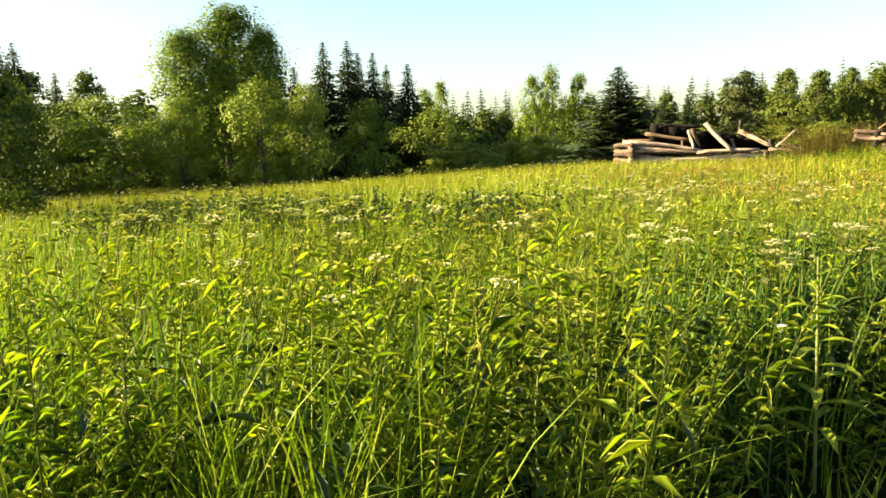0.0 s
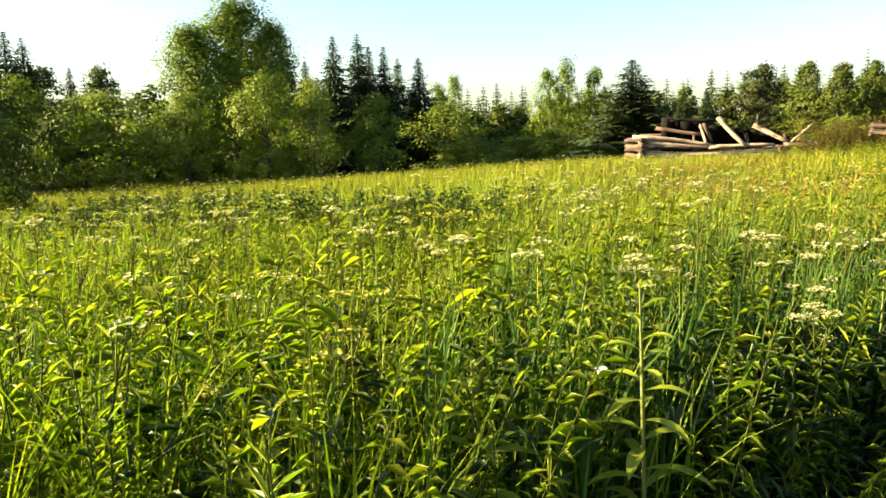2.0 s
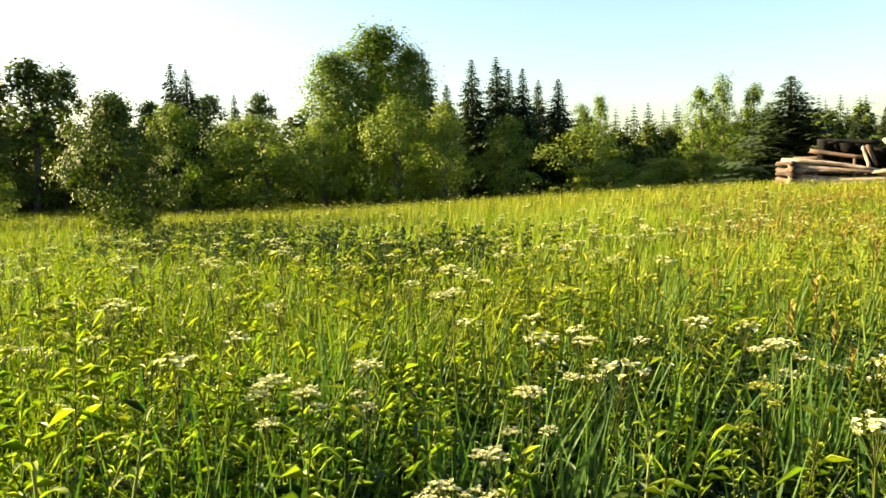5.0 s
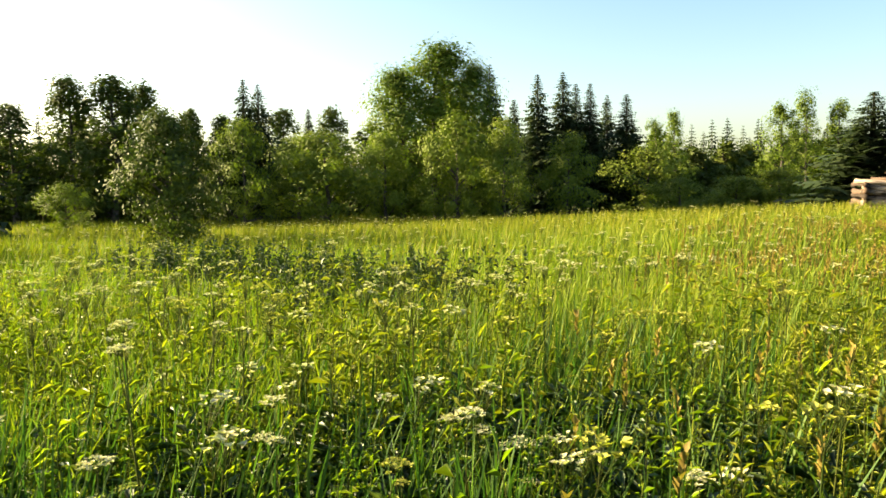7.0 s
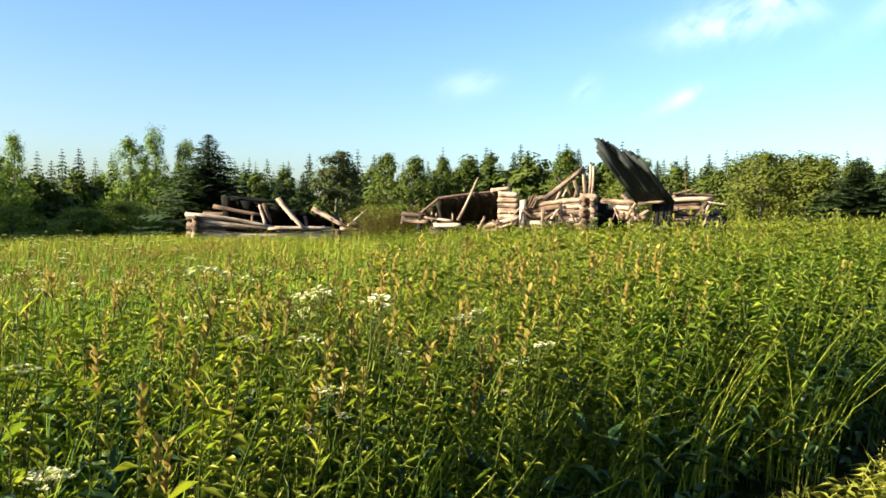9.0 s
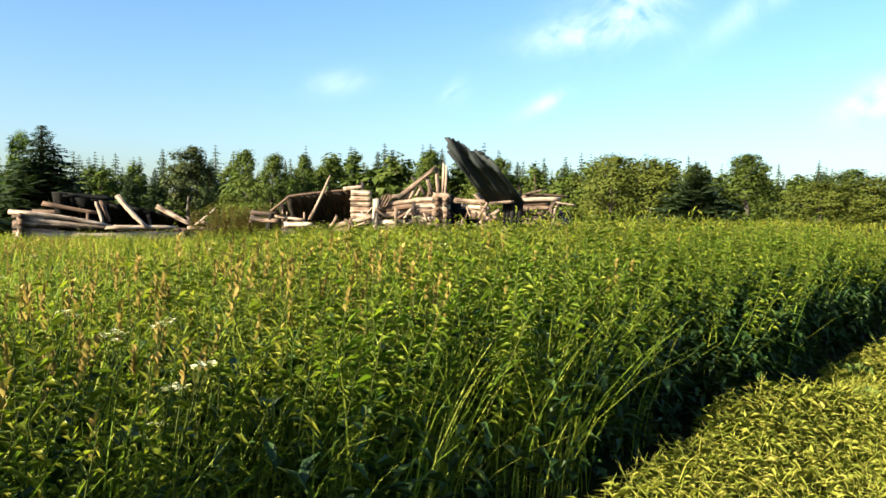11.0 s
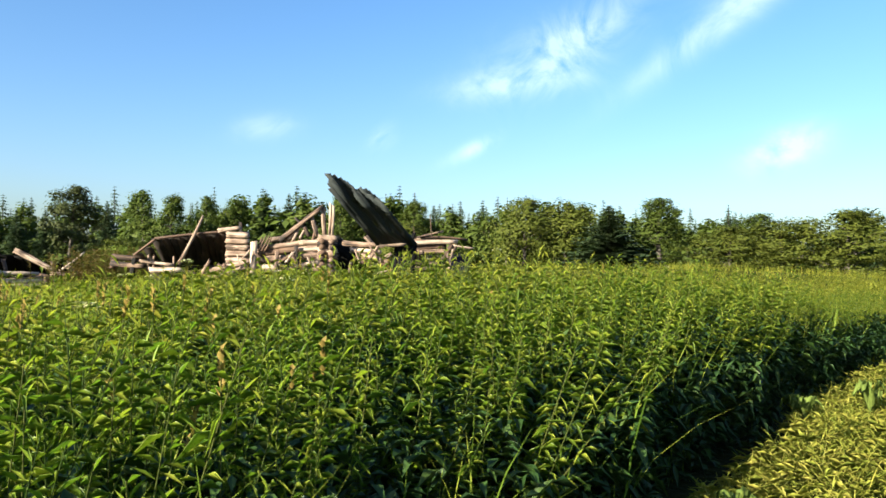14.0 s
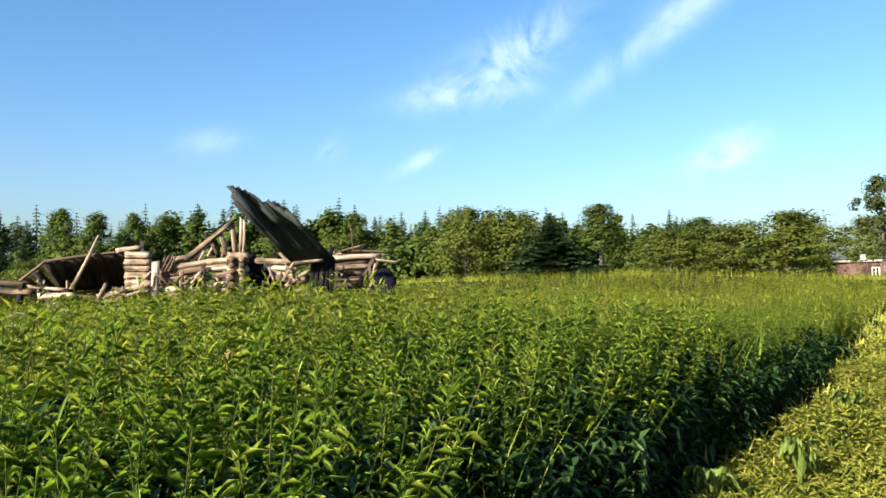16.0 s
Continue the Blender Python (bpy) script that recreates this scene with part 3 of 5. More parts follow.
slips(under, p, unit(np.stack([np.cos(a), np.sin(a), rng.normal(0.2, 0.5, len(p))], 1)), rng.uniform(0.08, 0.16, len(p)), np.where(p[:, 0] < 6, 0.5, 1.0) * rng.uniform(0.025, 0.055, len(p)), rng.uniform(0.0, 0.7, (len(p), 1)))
stuff("undergrowth", under, M_NETTLE_SHADE, "dense dark green leaves added under the herbs to stand for shade", "undergrowth")
sedge = Heap()
p = scatter(2400, (-3, 2), (6.5, 9), lambda x, y, d: (beyond_edge(x, y) > 0.35) * np.exp(-beyond_edge(x, y) / 2.2) * np.where((x > 1.7) & (x < 5), 0.8, 0.16))
p = np.repeat(p, 14, 0)
p[:, :2] += rng.normal(0, 0.045, (len(p), 2))
blades(sedge, p, rng.uniform(0.6, 1.02, len(p)), rng.uniform(0.010, 0.020, len(p)), lean_of(len(p), 0.16), 4)
stuff("sedge", sedge, M_SEDGE, "tufts of broad upright deep green sedge", "grass")


# brown seed spikes standing over the grass
p = scatter(14000, (-6, 2), (20, 24), lambda x, y, d: (beyond_edge(x, y) > 0.3) * in_view(x, y) * patches(x, y, 0.8) * (x > 3.8) * (0.03 + 1.1 * np.exp(-((x - 7.3) / 2.7) ** 2)))
spike, sstalk = Heap(), Heap()
n = len(p)
h = tall(p[:, 0], p[:, 1], path_distance(p[:, 0], p[:, 1])) * rng.uniform(0.8, 1.1, n)
lean = lean_of(n, 0.08)
top = p + np.stack([lean[:, 0] * h, lean[:, 1] * h, h], 1)
stems(sstalk, p, top, 0.004, 0.003)
for k in range(10):
    s = (k / 10 + rng.uniform(0, 0.1, n)) * 0.15
    a = rng.uniform(0, 6.28, n)
    way = unit(np.stack([np.cos(a) * 0.5, np.sin(a) * 0.5, np.ones(n)], 1))
    slips(spike, top - unit(top - p) * s[:, None], way, np.full(n, 0.045), np.full(n, 0.026), 0.0)
stuff("seed_spike", spike, M_SPIKE, "dry orange-brown seed spikes standing over the grass", "seed heads")
stuff("seed_spike_stalk", sstalk, M_STEM, "thin stalks of the dry seed spikes", "stems")


# ---- mown strip with cut hay lying on it ----
def hay_depth(x, y):
    e = -beyond_edge(x, y)
    heap_row = 0.26 * np.exp(-((e - 0.75 - 0.15 * np.sin(x)) / 0.5) ** 2) * (0.5 + 0.5 * np.sin(x * 1.7 + 0.6))
    return 0.04 + np.clip(heap_row, 0, 1) + 0.10 * patches(x, y, 3.0) ** 2


hay = Heap()
# hay stops short of the edge; the bare near-black soil stands for shade
p = scatter(1350000, (4, 2), (44, 13), lambda x, y, d: (beyond_edge(x, y) < -np.interp(x, [9, 12, 18], [0.18, 0.34, 0.26])) * (x > 5.5) * (y > np.interp(x, [4, 12, 44], [3.4, 4.2, 6])) * np.clip(1.1 - (x - 9) / 18, 0.06, 1))
p[:, 2] += hay_depth(p[:, 0], p[:, 1]) * rng.uniform(0.1, 1.0, len(p))
a = rng.uniform(0, 6.28, len(p))
way = unit(np.stack([np.cos(a), np.sin(a), rng.normal(0.25, 0.5, len(p))], 1))
length = rng.uniform(0.04, 0.17, len(p))
wide_leaf = rng.uniform(0, 1, len(p)) < 0.14
slips(hay, p, way, np.where(wide_leaf, length * 0.5, length), np.where(wide_leaf, rng.uniform(0.010, 0.026, len(p)), rng.uniform(0.0025, 0.0055, len(p))), rng.uniform(-0.3, 0.65, (len(p), 1)))
stuff("cut_hay", hay, M_HAY, "freshly mown yellow-green hay lying on the strip", "hay")
stub = Heap()
p = scatter(90000, (-14, -8), (60, 16), lambda x, y, d: (beyond_edge(x, y) < -0.25) * np.clip(1.2 - d / 14, 0.08, 1) * np.where(x > 6, 0.8, 0.25))
blades(stub, p, rng.uniform(0.04, 0.14, len(p)), rng.uniform(0.006, 0.02, len(p)), lean_of(len(p), 0.6), 2)
short = Heap()
q = scatter(120000, (-10, -9), (16, 8), lambda x, y, d: (beyond_edge(x, y) < 0.0) * np.clip(1.25 - d / 14, 0.05, 1) * ((x < 6.2) | (y < np.interp(x, [4, 12, 44], [3.5, 4.3, 6]))))
blades(short, q, rng.uniform(0.06, 0.34, len(q)), rng.uniform(0.012, 0.03, len(q)), lean_of(len(q), 0.6), 1)
stuff("short_grass", short, M_GRASS, "short trodden green grass beside the meadow", "grass")
p = scatter(120000, (14, 3), (100, 28), lambda x, y, d: (beyond_edge(x, y) < 0.1) * (y > x * 0.2) * (d > 6))
blades(stub, p, rng.uniform(0.06, 0.2, len(p)), rng.uniform(0.03, 0.08, len(p)), lean_of(len(p), 0.5), 1)
stuff("grass_stubble", stub, M_HAY, "short mown grass stubble on the strip", "grass")


# ---- large wilted leaves left among the hay ----
def wilted(at, count, size, seed, height):
    r = np.random.default_rng(seed)
    t = thing("wilted_plant", "cut broad-leaved plant wilting on the mown hay", "plant", "wilted plants", (at[0], at[1], float(ground_z(*at)) + 0.03))
    for k in range(count):
        L, W = size * r.uniform(0.6, 1.2), size * r.uniform(0.28, 0.5)
        U, V = np.meshgrid(np.linspace(0, 1, 7), np.linspace(-1, 1, 5))
        wid = W * 0.5 * np.sin(np.clip(U * 0.93 + 0.07, 0, 1) * math.pi) ** 0.7
        rise = height * r.uniform(0.4, 1.0)
        X = L * U
        Y = V * wid
        Z = rise * 4 * U * (1 - 0.8 * U) * 0.8 + 0.35 * W * np.abs(V) + 0.025 * np.sin(U * 17 + V * 6 + k) + 0.02
        a = r.uniform(0, 6.28)
        pts = np.stack([X * math.cos(a) - Y * math.sin(a), X * math.sin(a) + Y * math.cos(a), Z], -1).reshape(-1, 3)
        ids = np.arange(35).reshape(5, 7)
        q = np.stack([ids[:-1, :-1], ids[:-1, 1:], ids[1:, 1:], ids[1:, :-1]], -1).reshape(-1, 4)
        part("leaf", mesh_from("leaf", pts, q, None, M_WILT, True), t)


wilted((16.5, 6.95), 12, 0.16, 1, 0.26)
wilted((17.3, 6.7), 12, 0.16, 2, 0.30)
wilted((13.9, 6.2), 8, 0.14, 3, 0.10)
wilted((13.1, 5.7), 8, 0.14, 4, 0.08)
wilted((18.5, 6.9), 10, 0.17, 5, 0.2)
wilted((20.4, 7.3), 10, 0.18, 6, 0.22)

# ---- trees ----
def broadleaf(height, spread, clumps, per, leaf, seed, bark=0.05, low=0.12, drip=0.0):
    """Meshes of trunk with limbs and of a crown of leafy clumps."""
    r = np.random.default_rng(seed)
    wood, crown = Heap(), Heap()
    bend = r.normal(0, 0.05, (5, 2)).cumsum(0) * height * 0.25
    zs = np.linspace(0, height * 0.93, 5)
    trunk = np.stack([bend[:, 0] - bend[0, 0], bend[:, 1] - bend[0, 1], zs], 1)
    tube(wood, trunk, np.linspace(height * 0.018 + 0.03, 0.02, 5))
    u = r.uniform(low, 1, clumps) ** 0.8
    prof = np.sin(np.clip((u - low * 0.6) / (1 - low * 0.6), 0, 1) ** 0.75 * math.pi * 0.94 + 0.1) ** 0.7
    ang = np.arange(clumps) * 2.4 + r.uniform(-0.5, 0.5, clumps)
    lump = 0.75 + 0.3 * np.sin(ang * 2 + seed) + 0.25 * np.sin(u * 17 + ang * 3)
    rad = spread * 0.5 * prof * np.clip(lump, 0.4, 1.25) * np.sqrt(r.uniform(0.25, 1, clumps))
    axis_x, axis_y = np.interp(u * height, zs, trunk[:, 0]), np.interp(u * height, zs, trunk[:, 1])
    c = np.stack([axis_x + np.cos(ang) * rad, axis_y + np.sin(ang) * rad, u * height], 1)
    for k in range(0, clumps, 4):
        z0 = max(c[k, 2] - rad[k] * 0.8, height * 0.08)
        o = np.array([np.interp(z0, zs, trunk[:, 0]), np.interp(z0, zs, trunk[:, 1]), z0])
        tube(wood, [o, o * 0.45 + c[k] * 0.55 + [0, 0, -0.05 * height * 0.3], c[k]], [height * 0.006 + 0.012, 0.02, 0.008], 4)
    size = spread * 0.105 * r.uniform(0.6, 1.6, clumps)
    off = unit(r.normal(0, 1, (clumps, per, 3))) * (r.uniform(0, 1, (clumps, per, 1)) ** 0.45) * size[:, None, None] * [1.15, 1.15, 0.85 + drip]
    q = (c[:, None, :] + off).reshape(-1, 3)
    n = len(q)
    heart = np.stack([np.interp(q[:, 2], zs, trunk[:, 0]), np.interp(q[:, 2], zs, trunk[:, 1]), np.full(n, height * 0.5)], 1)
    out = unit((q - np.repeat(c, per, 0)) * 0.9 / np.repeat(size, per)[:, None] + unit(q - heart) * 0.7 + r.normal(0, 0.26, (n, 3)) + [0, 0, 0.25])
    a = unit(np.cross(out, r.normal(0, 1, (n, 3))))
    b = np.cross(out, a)
    s = (leaf * r.uniform(0.6, 1.4, n))[:, None]
    v = np.stack([q - a * s, q + b * s * 0.55, q + a * s - out * s * 0.3, q - b * s * 0.55], 1)
    crown.add(v, np.arange(4 * n).reshape(-1, 4))
    return wood, crown


def conifer(height, spread, seed, whorl=0.36, arms=8, droop=0.45, bare=0.06, detail=1.0):
    """A spruce: whorls of drooping boughs hung with needle sprays."""
    r = np.random.default_rng(seed)
    wood, crown = Heap(), Heap()
    tube(wood, [(0, 0, 0), (0, 0, height * 0.5), (0, 0, height * 0.98)], [height * 0.016 + 0.03, height * 0.01, 0.01])
    z = height * bare
    while z < height * 0.985:
        f = 1 - z / height
        reach = spread * 0.6 * (0.012 + 0.988 * f ** 0.82) * r.uniform(0.85, 1.1)
        count = max(4, int(arms * (0.55 + 0.45 * f)))
        ph = r.uniform(0, 6.28)
        for k in range(count):
            th = ph + k * 6.283 / count + r.normal(0, 0.2)
            L = reach * r.uniform(0.6, 1.15)
            d = np.array([math.cos(th), math.sin(th), 0])
            sdir = np.array([-d[1], d[0], 0])
            m = max(3, int((4 + 5 * f) * detail))
            s = np.linspace(0.12, 1, m)[:, None]
            bough = np.array([0, 0, z]) + d * L * s + np.array([0, 0, 1]) * L * (-droop * s + 0.35 * droop * s ** 3)
            w = (0.05 + 0.36 * L) * (1.05 - 0.75 * s) * r.uniform(0.7, 1.3, (m, 1))
            for sgn in (-1, 1):
                foot = bough
                tip = bough + sdir * sgn * w + d * w * 0.55 - np.array([0, 0, 1]) * w * r.uniform(0.4, 1.5, (m, 1))
                nxt = bough + d * (L / m) * 0.9 - np.array([0, 0, 0.03])
                mid = tip + d * w * 0.35 + r.normal(0, 0.03, (m, 3))
                crown.add(np.stack([foot, tip, mid, nxt], 1), np.arange(4 * m).reshape(-1, 4))
        z += whorl * (0.55 + 0.55 * f) * r.uniform(0.8, 1.2)
    return wood, crown


def grow(name, wood, crown, leaf_mat, label, category="tree", group=""):
    t = thing(name, label, category, group)
    part("trunk", wood.mesh("trunk", M_BARK, True), t)
    part("crown", crown.mesh("crown", leaf_mat), t)
    return t


def stand(models, rows, seed):
    """Copies of the model trees at rows of x, y, height, width; the models (height, width) are moved to the first rows."""
    r = np.random.default_rng(seed)
    for i, (x, y, hh, ww) in enumerate(rows):
        ob, mh, mw = models[i % len(models)]
        m = Matrix.Translation((x, y, float(ground_z(x, y)) - 0.05)) @ Matrix.Rotation(r.uniform(0, 6.28), 4, "Z") @ Matrix.Diagonal((ww / mw, ww / mw, hh / mh, 1))
        if ob.matrix_basis == Matrix.Identity(4):
            ob.matrix_basis = m
        else:
            copy_thing(ob, m @ Matrix.Diagonal((1 / ob.scale.x, 1 / ob.scale.y, 1 / ob.scale.z, 1)))


SPRUCE = [
    (-29.1, 50.7, 11.1, 2.7), (-28.8, 52.2, 10.9, 2.8), (-38.1, 75.7, 11.6, 2.6), (-17.8, 64.3, 15.7, 3.0), (-14.1, 65.5, 13.9, 3.0),
    (-13.1, 69.9, 11.2, 2.7), (-9.2, 62.6, 12.3, 2.8), (-7.4, 64.0, 12.6, 2.9), (-6.9, 67.1, 11.9, 2.5), (-5.4, 65.3, 11.6, 2.4),
    (-4.6, 69.5, 11.1, 2.4), (-2.5, 65.7, 10.5, 2.7), (14.6, 61.1, 8.6, 6.0), (28.0, 95.1, 7.6, 2.9), (30.7, 94.4, 7.9, 2.9),
    (35.0, 87.5, 8.6, 2.7), (50.7, 83.1, 9.5, 2.8), (53.4, 81.6, 9.9, 3.0), (68.5, 73.3, 8.7, 2.8), (70.6, 71.5, 8.0, 2.5),
    (72.9, 69.3, 8.4, 2.8), (61.0, 41.9, 5.5, 4.5), (91.2, 33.8, 8.0, 3.0), (-29.2, 26.6, 13.0, 2.4), (-33.5, 17.0, 10.5, 3.0), (-36.0, 15.2, 11.0, 3.0), (-31.5, 15.6, 8.8, 2.8),
]
BIRCH = [
    (-41.4, 41.0, 8.6, 4.1), (-39.0, 43.7, 10.4, 4.1), (-35.8, 44.1, 10.5, 4.9), (-37.1, 48.3, 10.4, 3.8), (-34.1, 50.8, 8.8, 3.3),
    (-30.1, 48.8, 7.9, 2.7), (-36.6, 68.5, 10.6, 4.2), (-33.3, 72.7, 10.9, 3.7), (0.2, 84.0, 10.2, 3.5), (-1.2, 79.9, 9.2, 3.0),
    (13.1, 87.6, 11.6, 3.9), (10.1, 81.8, 10.3, 4.6), (16.0, 87.3, 10.4, 3.9), (34.1, 74.1, 8.2, 3.4), (35.9, 72.3, 7.6, 3.4),
    (40.6, 74.7, 8.0, 3.0), (42.6, 73.7, 7.7, 3.6), (65.9, 40.0, 6.1, 4.2), (55.6, 74.3, 9.1, 3.9), (62.1, 69.5, 8.2, 3.9),
    (79.3, 29.6, 6.0, 4.2), (78.5, 37.4, 6.1, 4.5),
]
SHRUB = [
    (107.5, 38.5, 7.4, 6.3), (135.3, 39.3, 8.9, 10.8), (115.9, 41.1, 8.1, 7.6), (-19.6, 46.0, 6.0, 7.3), (-11.0, 47.6, 6.9, 4.8),
    (-8.3, 49.4, 6.6, 4.1), (-5.0, 53.2, 5.7, 4.6), (-0.4, 61.9, 5.4, 6.9), (2.0, 56.0, 2.7, 4.8), (6.0, 68.0, 3.4, 6.1),
    (-28.4, 33.1, 2.9, 2.9), (-16.1, 47.7, 5.9, 4.6), (9.3, 67.9, 3.8, 6.6), (58.8, 49.4, 6.2, 6.8), (61.9, 47.3, 6.2, 6.9),
    (65.1, 33.5, 3.3, 5.9), (68.6, 30.9, 4.3, 7.6), (70.3, 26.8, 5.0, 8.1), (52.1, 58.3, 5.0, 6.4), (-24.4, 50.4, 6.3, 6.4),
    (-24.5, 43.6, 6.9, 4.6), (22.6, 43.4, 2.1, 4.0), (27.8, 60.4, 2.8, 5.5),
]
GREAT = [
    (-15.0, 54.7, 12.9, 11.1), (-16.7, 51.8, 10.7, 7.6), (-13.2, 57.4, 12.0, 6.2),
]
PINE = [
    (25.1, 63.3, 6.8, 5.7), (84.6, 23.8, 8.9, 5.7),
]

spruces = [(grow("spruce", *conifer(11, 3.4, s, 0.24, 8, 0.55), M_NEEDLE, "tall dark green spruce at the edge of the wood", group="spruces"), 11, 3.0) for s in (3, 8, 21)]
stand(spruces, [(x, y, hh, ww * (1.75 if x < 5 else 1.35)) for x, y, hh, ww in SPRUCE], 1)
birches = [(grow("birch", *broadleaf(10, 4.3, 112, 54, 0.098, s, low=0.04, drip=0.6), M_BIRCHLEAF, "leafy green birch in evening sun at the wood's edge", group="birches"), 10, 4.3) for s in (2, 5, 11)]
stand(birches, [(x, y, hh, ww * 1.2) for x, y, hh, ww in BIRCH if -22 < x < 30], 2)
# trees from the birch rows, their leaves darkened to stand for shade
aspens = [(grow("shaded_birch", *broadleaf(10, 4.3, 130, 46, 0.125, s, low=0.03, drip=0.3), M_WOODLEAF, "dark green aspen shading the wood's edge", group="aspens"), 10, 4.3) for s in (72, 75)]
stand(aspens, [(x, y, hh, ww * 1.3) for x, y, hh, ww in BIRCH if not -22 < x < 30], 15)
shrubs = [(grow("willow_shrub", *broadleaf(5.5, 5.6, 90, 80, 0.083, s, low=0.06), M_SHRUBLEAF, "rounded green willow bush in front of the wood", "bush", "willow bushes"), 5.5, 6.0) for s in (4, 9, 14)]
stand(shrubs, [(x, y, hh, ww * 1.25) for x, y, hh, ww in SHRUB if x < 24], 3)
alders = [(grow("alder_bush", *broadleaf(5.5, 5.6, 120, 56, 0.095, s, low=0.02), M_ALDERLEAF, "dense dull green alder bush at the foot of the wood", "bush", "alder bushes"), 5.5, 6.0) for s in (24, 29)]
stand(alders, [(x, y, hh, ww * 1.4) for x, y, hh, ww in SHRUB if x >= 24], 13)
pines = [(grow("pine", *broadleaf(8, 4.8, 80, 60, 0.12, 31, low=0.2), M_PINE, "spreading grey-green pine beyond the ruins", group="pines"), 8, 5.0)]
stand(pines, PINE, 4)
great = [(grow("great_birch", *broadleaf(12.5, 7.2, 230, 84, 0.105, 61, low=0.03, drip=0.5), M_BIRCHLEAF, "great spreading birch rising over the wood's edge"), 12.5, 7.6)]
stand(great, GREAT, 14)
lone = grow("young_tree", *broadleaf(4.7, 3.9, 200, 70, 0.065, 17, low=0.03), M_WOODLEAF, "young leafy tree standing alone in the meadow grass")
lone.matrix_basis = Matrix.Translation((-13.1, 23.4, float(ground_z(-13.1, 23.4))))

# the deeper wood: rows of trees closing the meadow behind the edge trees
far_spruces = [(grow("spruce", *conifer(9, 3.8, s, 0.46, 6, detail=0.6), M_NEEDLE, "dark spruce in the depth of the wood", group="deep wood"), 9, 3.2) for s in (33, 38)]
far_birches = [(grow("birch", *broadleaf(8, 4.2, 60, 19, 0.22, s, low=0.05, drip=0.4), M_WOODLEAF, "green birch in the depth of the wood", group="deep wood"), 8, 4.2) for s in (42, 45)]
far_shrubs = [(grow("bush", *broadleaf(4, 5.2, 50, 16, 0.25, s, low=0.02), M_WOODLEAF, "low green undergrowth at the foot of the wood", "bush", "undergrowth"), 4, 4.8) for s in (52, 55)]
LINE_X = [-64, -48, -40, -20, -4, 8, 22, 45, 60, 70, 84, 96, 118]
LINE_Y = [34, 46, 58, 71, 84, 96, 100, 90, 76, 58, 46, 46, 44]
LINE_H = [8.5, 8.2, 8.2, 8.6, 8.2, 8.4, 8.2, 9.2, 9.2, 7.6, 6.8, 6.4, 6.2]
wr = np.random.default_rng(12)


def wood_row(models, count, back_by, scale, wide, seed, start=0.0):
    rows = []
    for k in range(count):
        s = (start + (1 - start) * (k + wr.uniform(-0.35, 0.35)) / (count - 1)) * (len(LINE_X) - 1)
        x, y, hh = (float(np.interp(s, range(len(LINE_X)), line)) for line in (LINE_X, LINE_Y, LINE_H))
        a = math.atan2(x - 8, y - 2)
        hh *= scale * wr.uniform(0.8, 1.12)
        rows.append((x + math.sin(a) * back_by + wr.normal(0, 0.8), y + math.cos(a) * back_by + wr.normal(0, 1.2), hh, hh * wide))
    stand(models, rows, seed)


wood_row(far_birches, 84, 0, 0.92, 0.68, 5)
wood_row(far_spruces, 62, 5, 1.06, 0.36, 6)
wood_row(far_spruces, 40, 12, 1.2, 0.36, 8)
wood_row(far_birches, 34, 3, 0.95, 0.66, 10, 0.45)
wood_row(far_spruces, 78, 4, 1.12, 0.36, 11, 0.45)
wood_row(far_spruces, 58, 9, 1.16, 0.28, 21, 0.42)
wood_row(far_shrubs, 46, -3.5, 0.45, 1.7, 9)
wood_row(far_shrubs, 44, 1.5, 0.72, 1.5, 19)


# ---- ruined log houses ----
def log_mesh(length, r0, r1, seed, sides=9):
    """A log along x: tapered, a little bent and uneven, with flat sawn ends."""
    r = np.random.default_rng(seed)
    rings, k = [], 6
    bend = r.normal(0, 0.014, 2) * length
    hewn = r.normal(0, 0.09, sides)
    for i in range(k):
        s = i / (k - 1)
        rad = (r0 + (r1 - r0) * s) * (0.97 + hewn + r.normal(0, 0.07, sides) + 0.05 * math.sin(i * 2.1 + seed))
        th = np.arange(sides) * 2 * math.pi / sides
        arch = math.sin(s * math.pi)
        rings.append(np.stack([np.full(sides, s * length) + (r.normal(0, 0.03, sides) if i in (0, k - 1) else 0),
                               np.cos(th) * rad + bend[0] * arch, np.sin(th) * rad + bend[1] * arch], 1))
    v = np.concatenate(rings + [np.array([[0.02, 0, 0], [length - 0.02, 0, 0]])])
    q = [(i * sides + j, (i + 1) * sides + j, (i + 1) * sides + (j + 1) % sides, i * sides + (j + 1) % sides) for i in range(k - 1) for j in range(sides)]
    a, b = k * sides, k * sides + 1
    t = [(a, j, (j + 1) % sides) for j in range(sides)] + [(b, (k - 1) * sides + (j + 1) % sides, (k - 1) * sides + j) for j in range(sides)]
    return v, q, t


def along(p, q, roll=0.0, across=None):
    """The pose at p with x towards q, and y as near as can be to across."""
    if across is not None:
        x = (Vector(q) - Vector(p)).normalized()
        z = x.cross(Vector(across)).normalized()
        return Matrix.Translation(p) @ Matrix((x, z.cross(x), z)).transposed().to_4x4()
    d = Vector(q) - Vector(p)
    return Matrix.Translation(p) @ d.to_track_quat("X", "Z").to_matrix().to_4x4() @ Matrix.Rotation(roll, 4, "X")


log_count = [0]


def log(parent, p, q, r0=0.13, r1=None, mat=None, name="log", label=""):
    log_count[0] += 1
    v, quads, tris = log_mesh((Vector(q) - Vector(p)).length, r0, r0 * 0.85 if r1 is None else r1, log_count[0])
    return part(name, mesh_from(name, v, quads, tris, mat or M_LOG, False), parent, label, along(p, q))


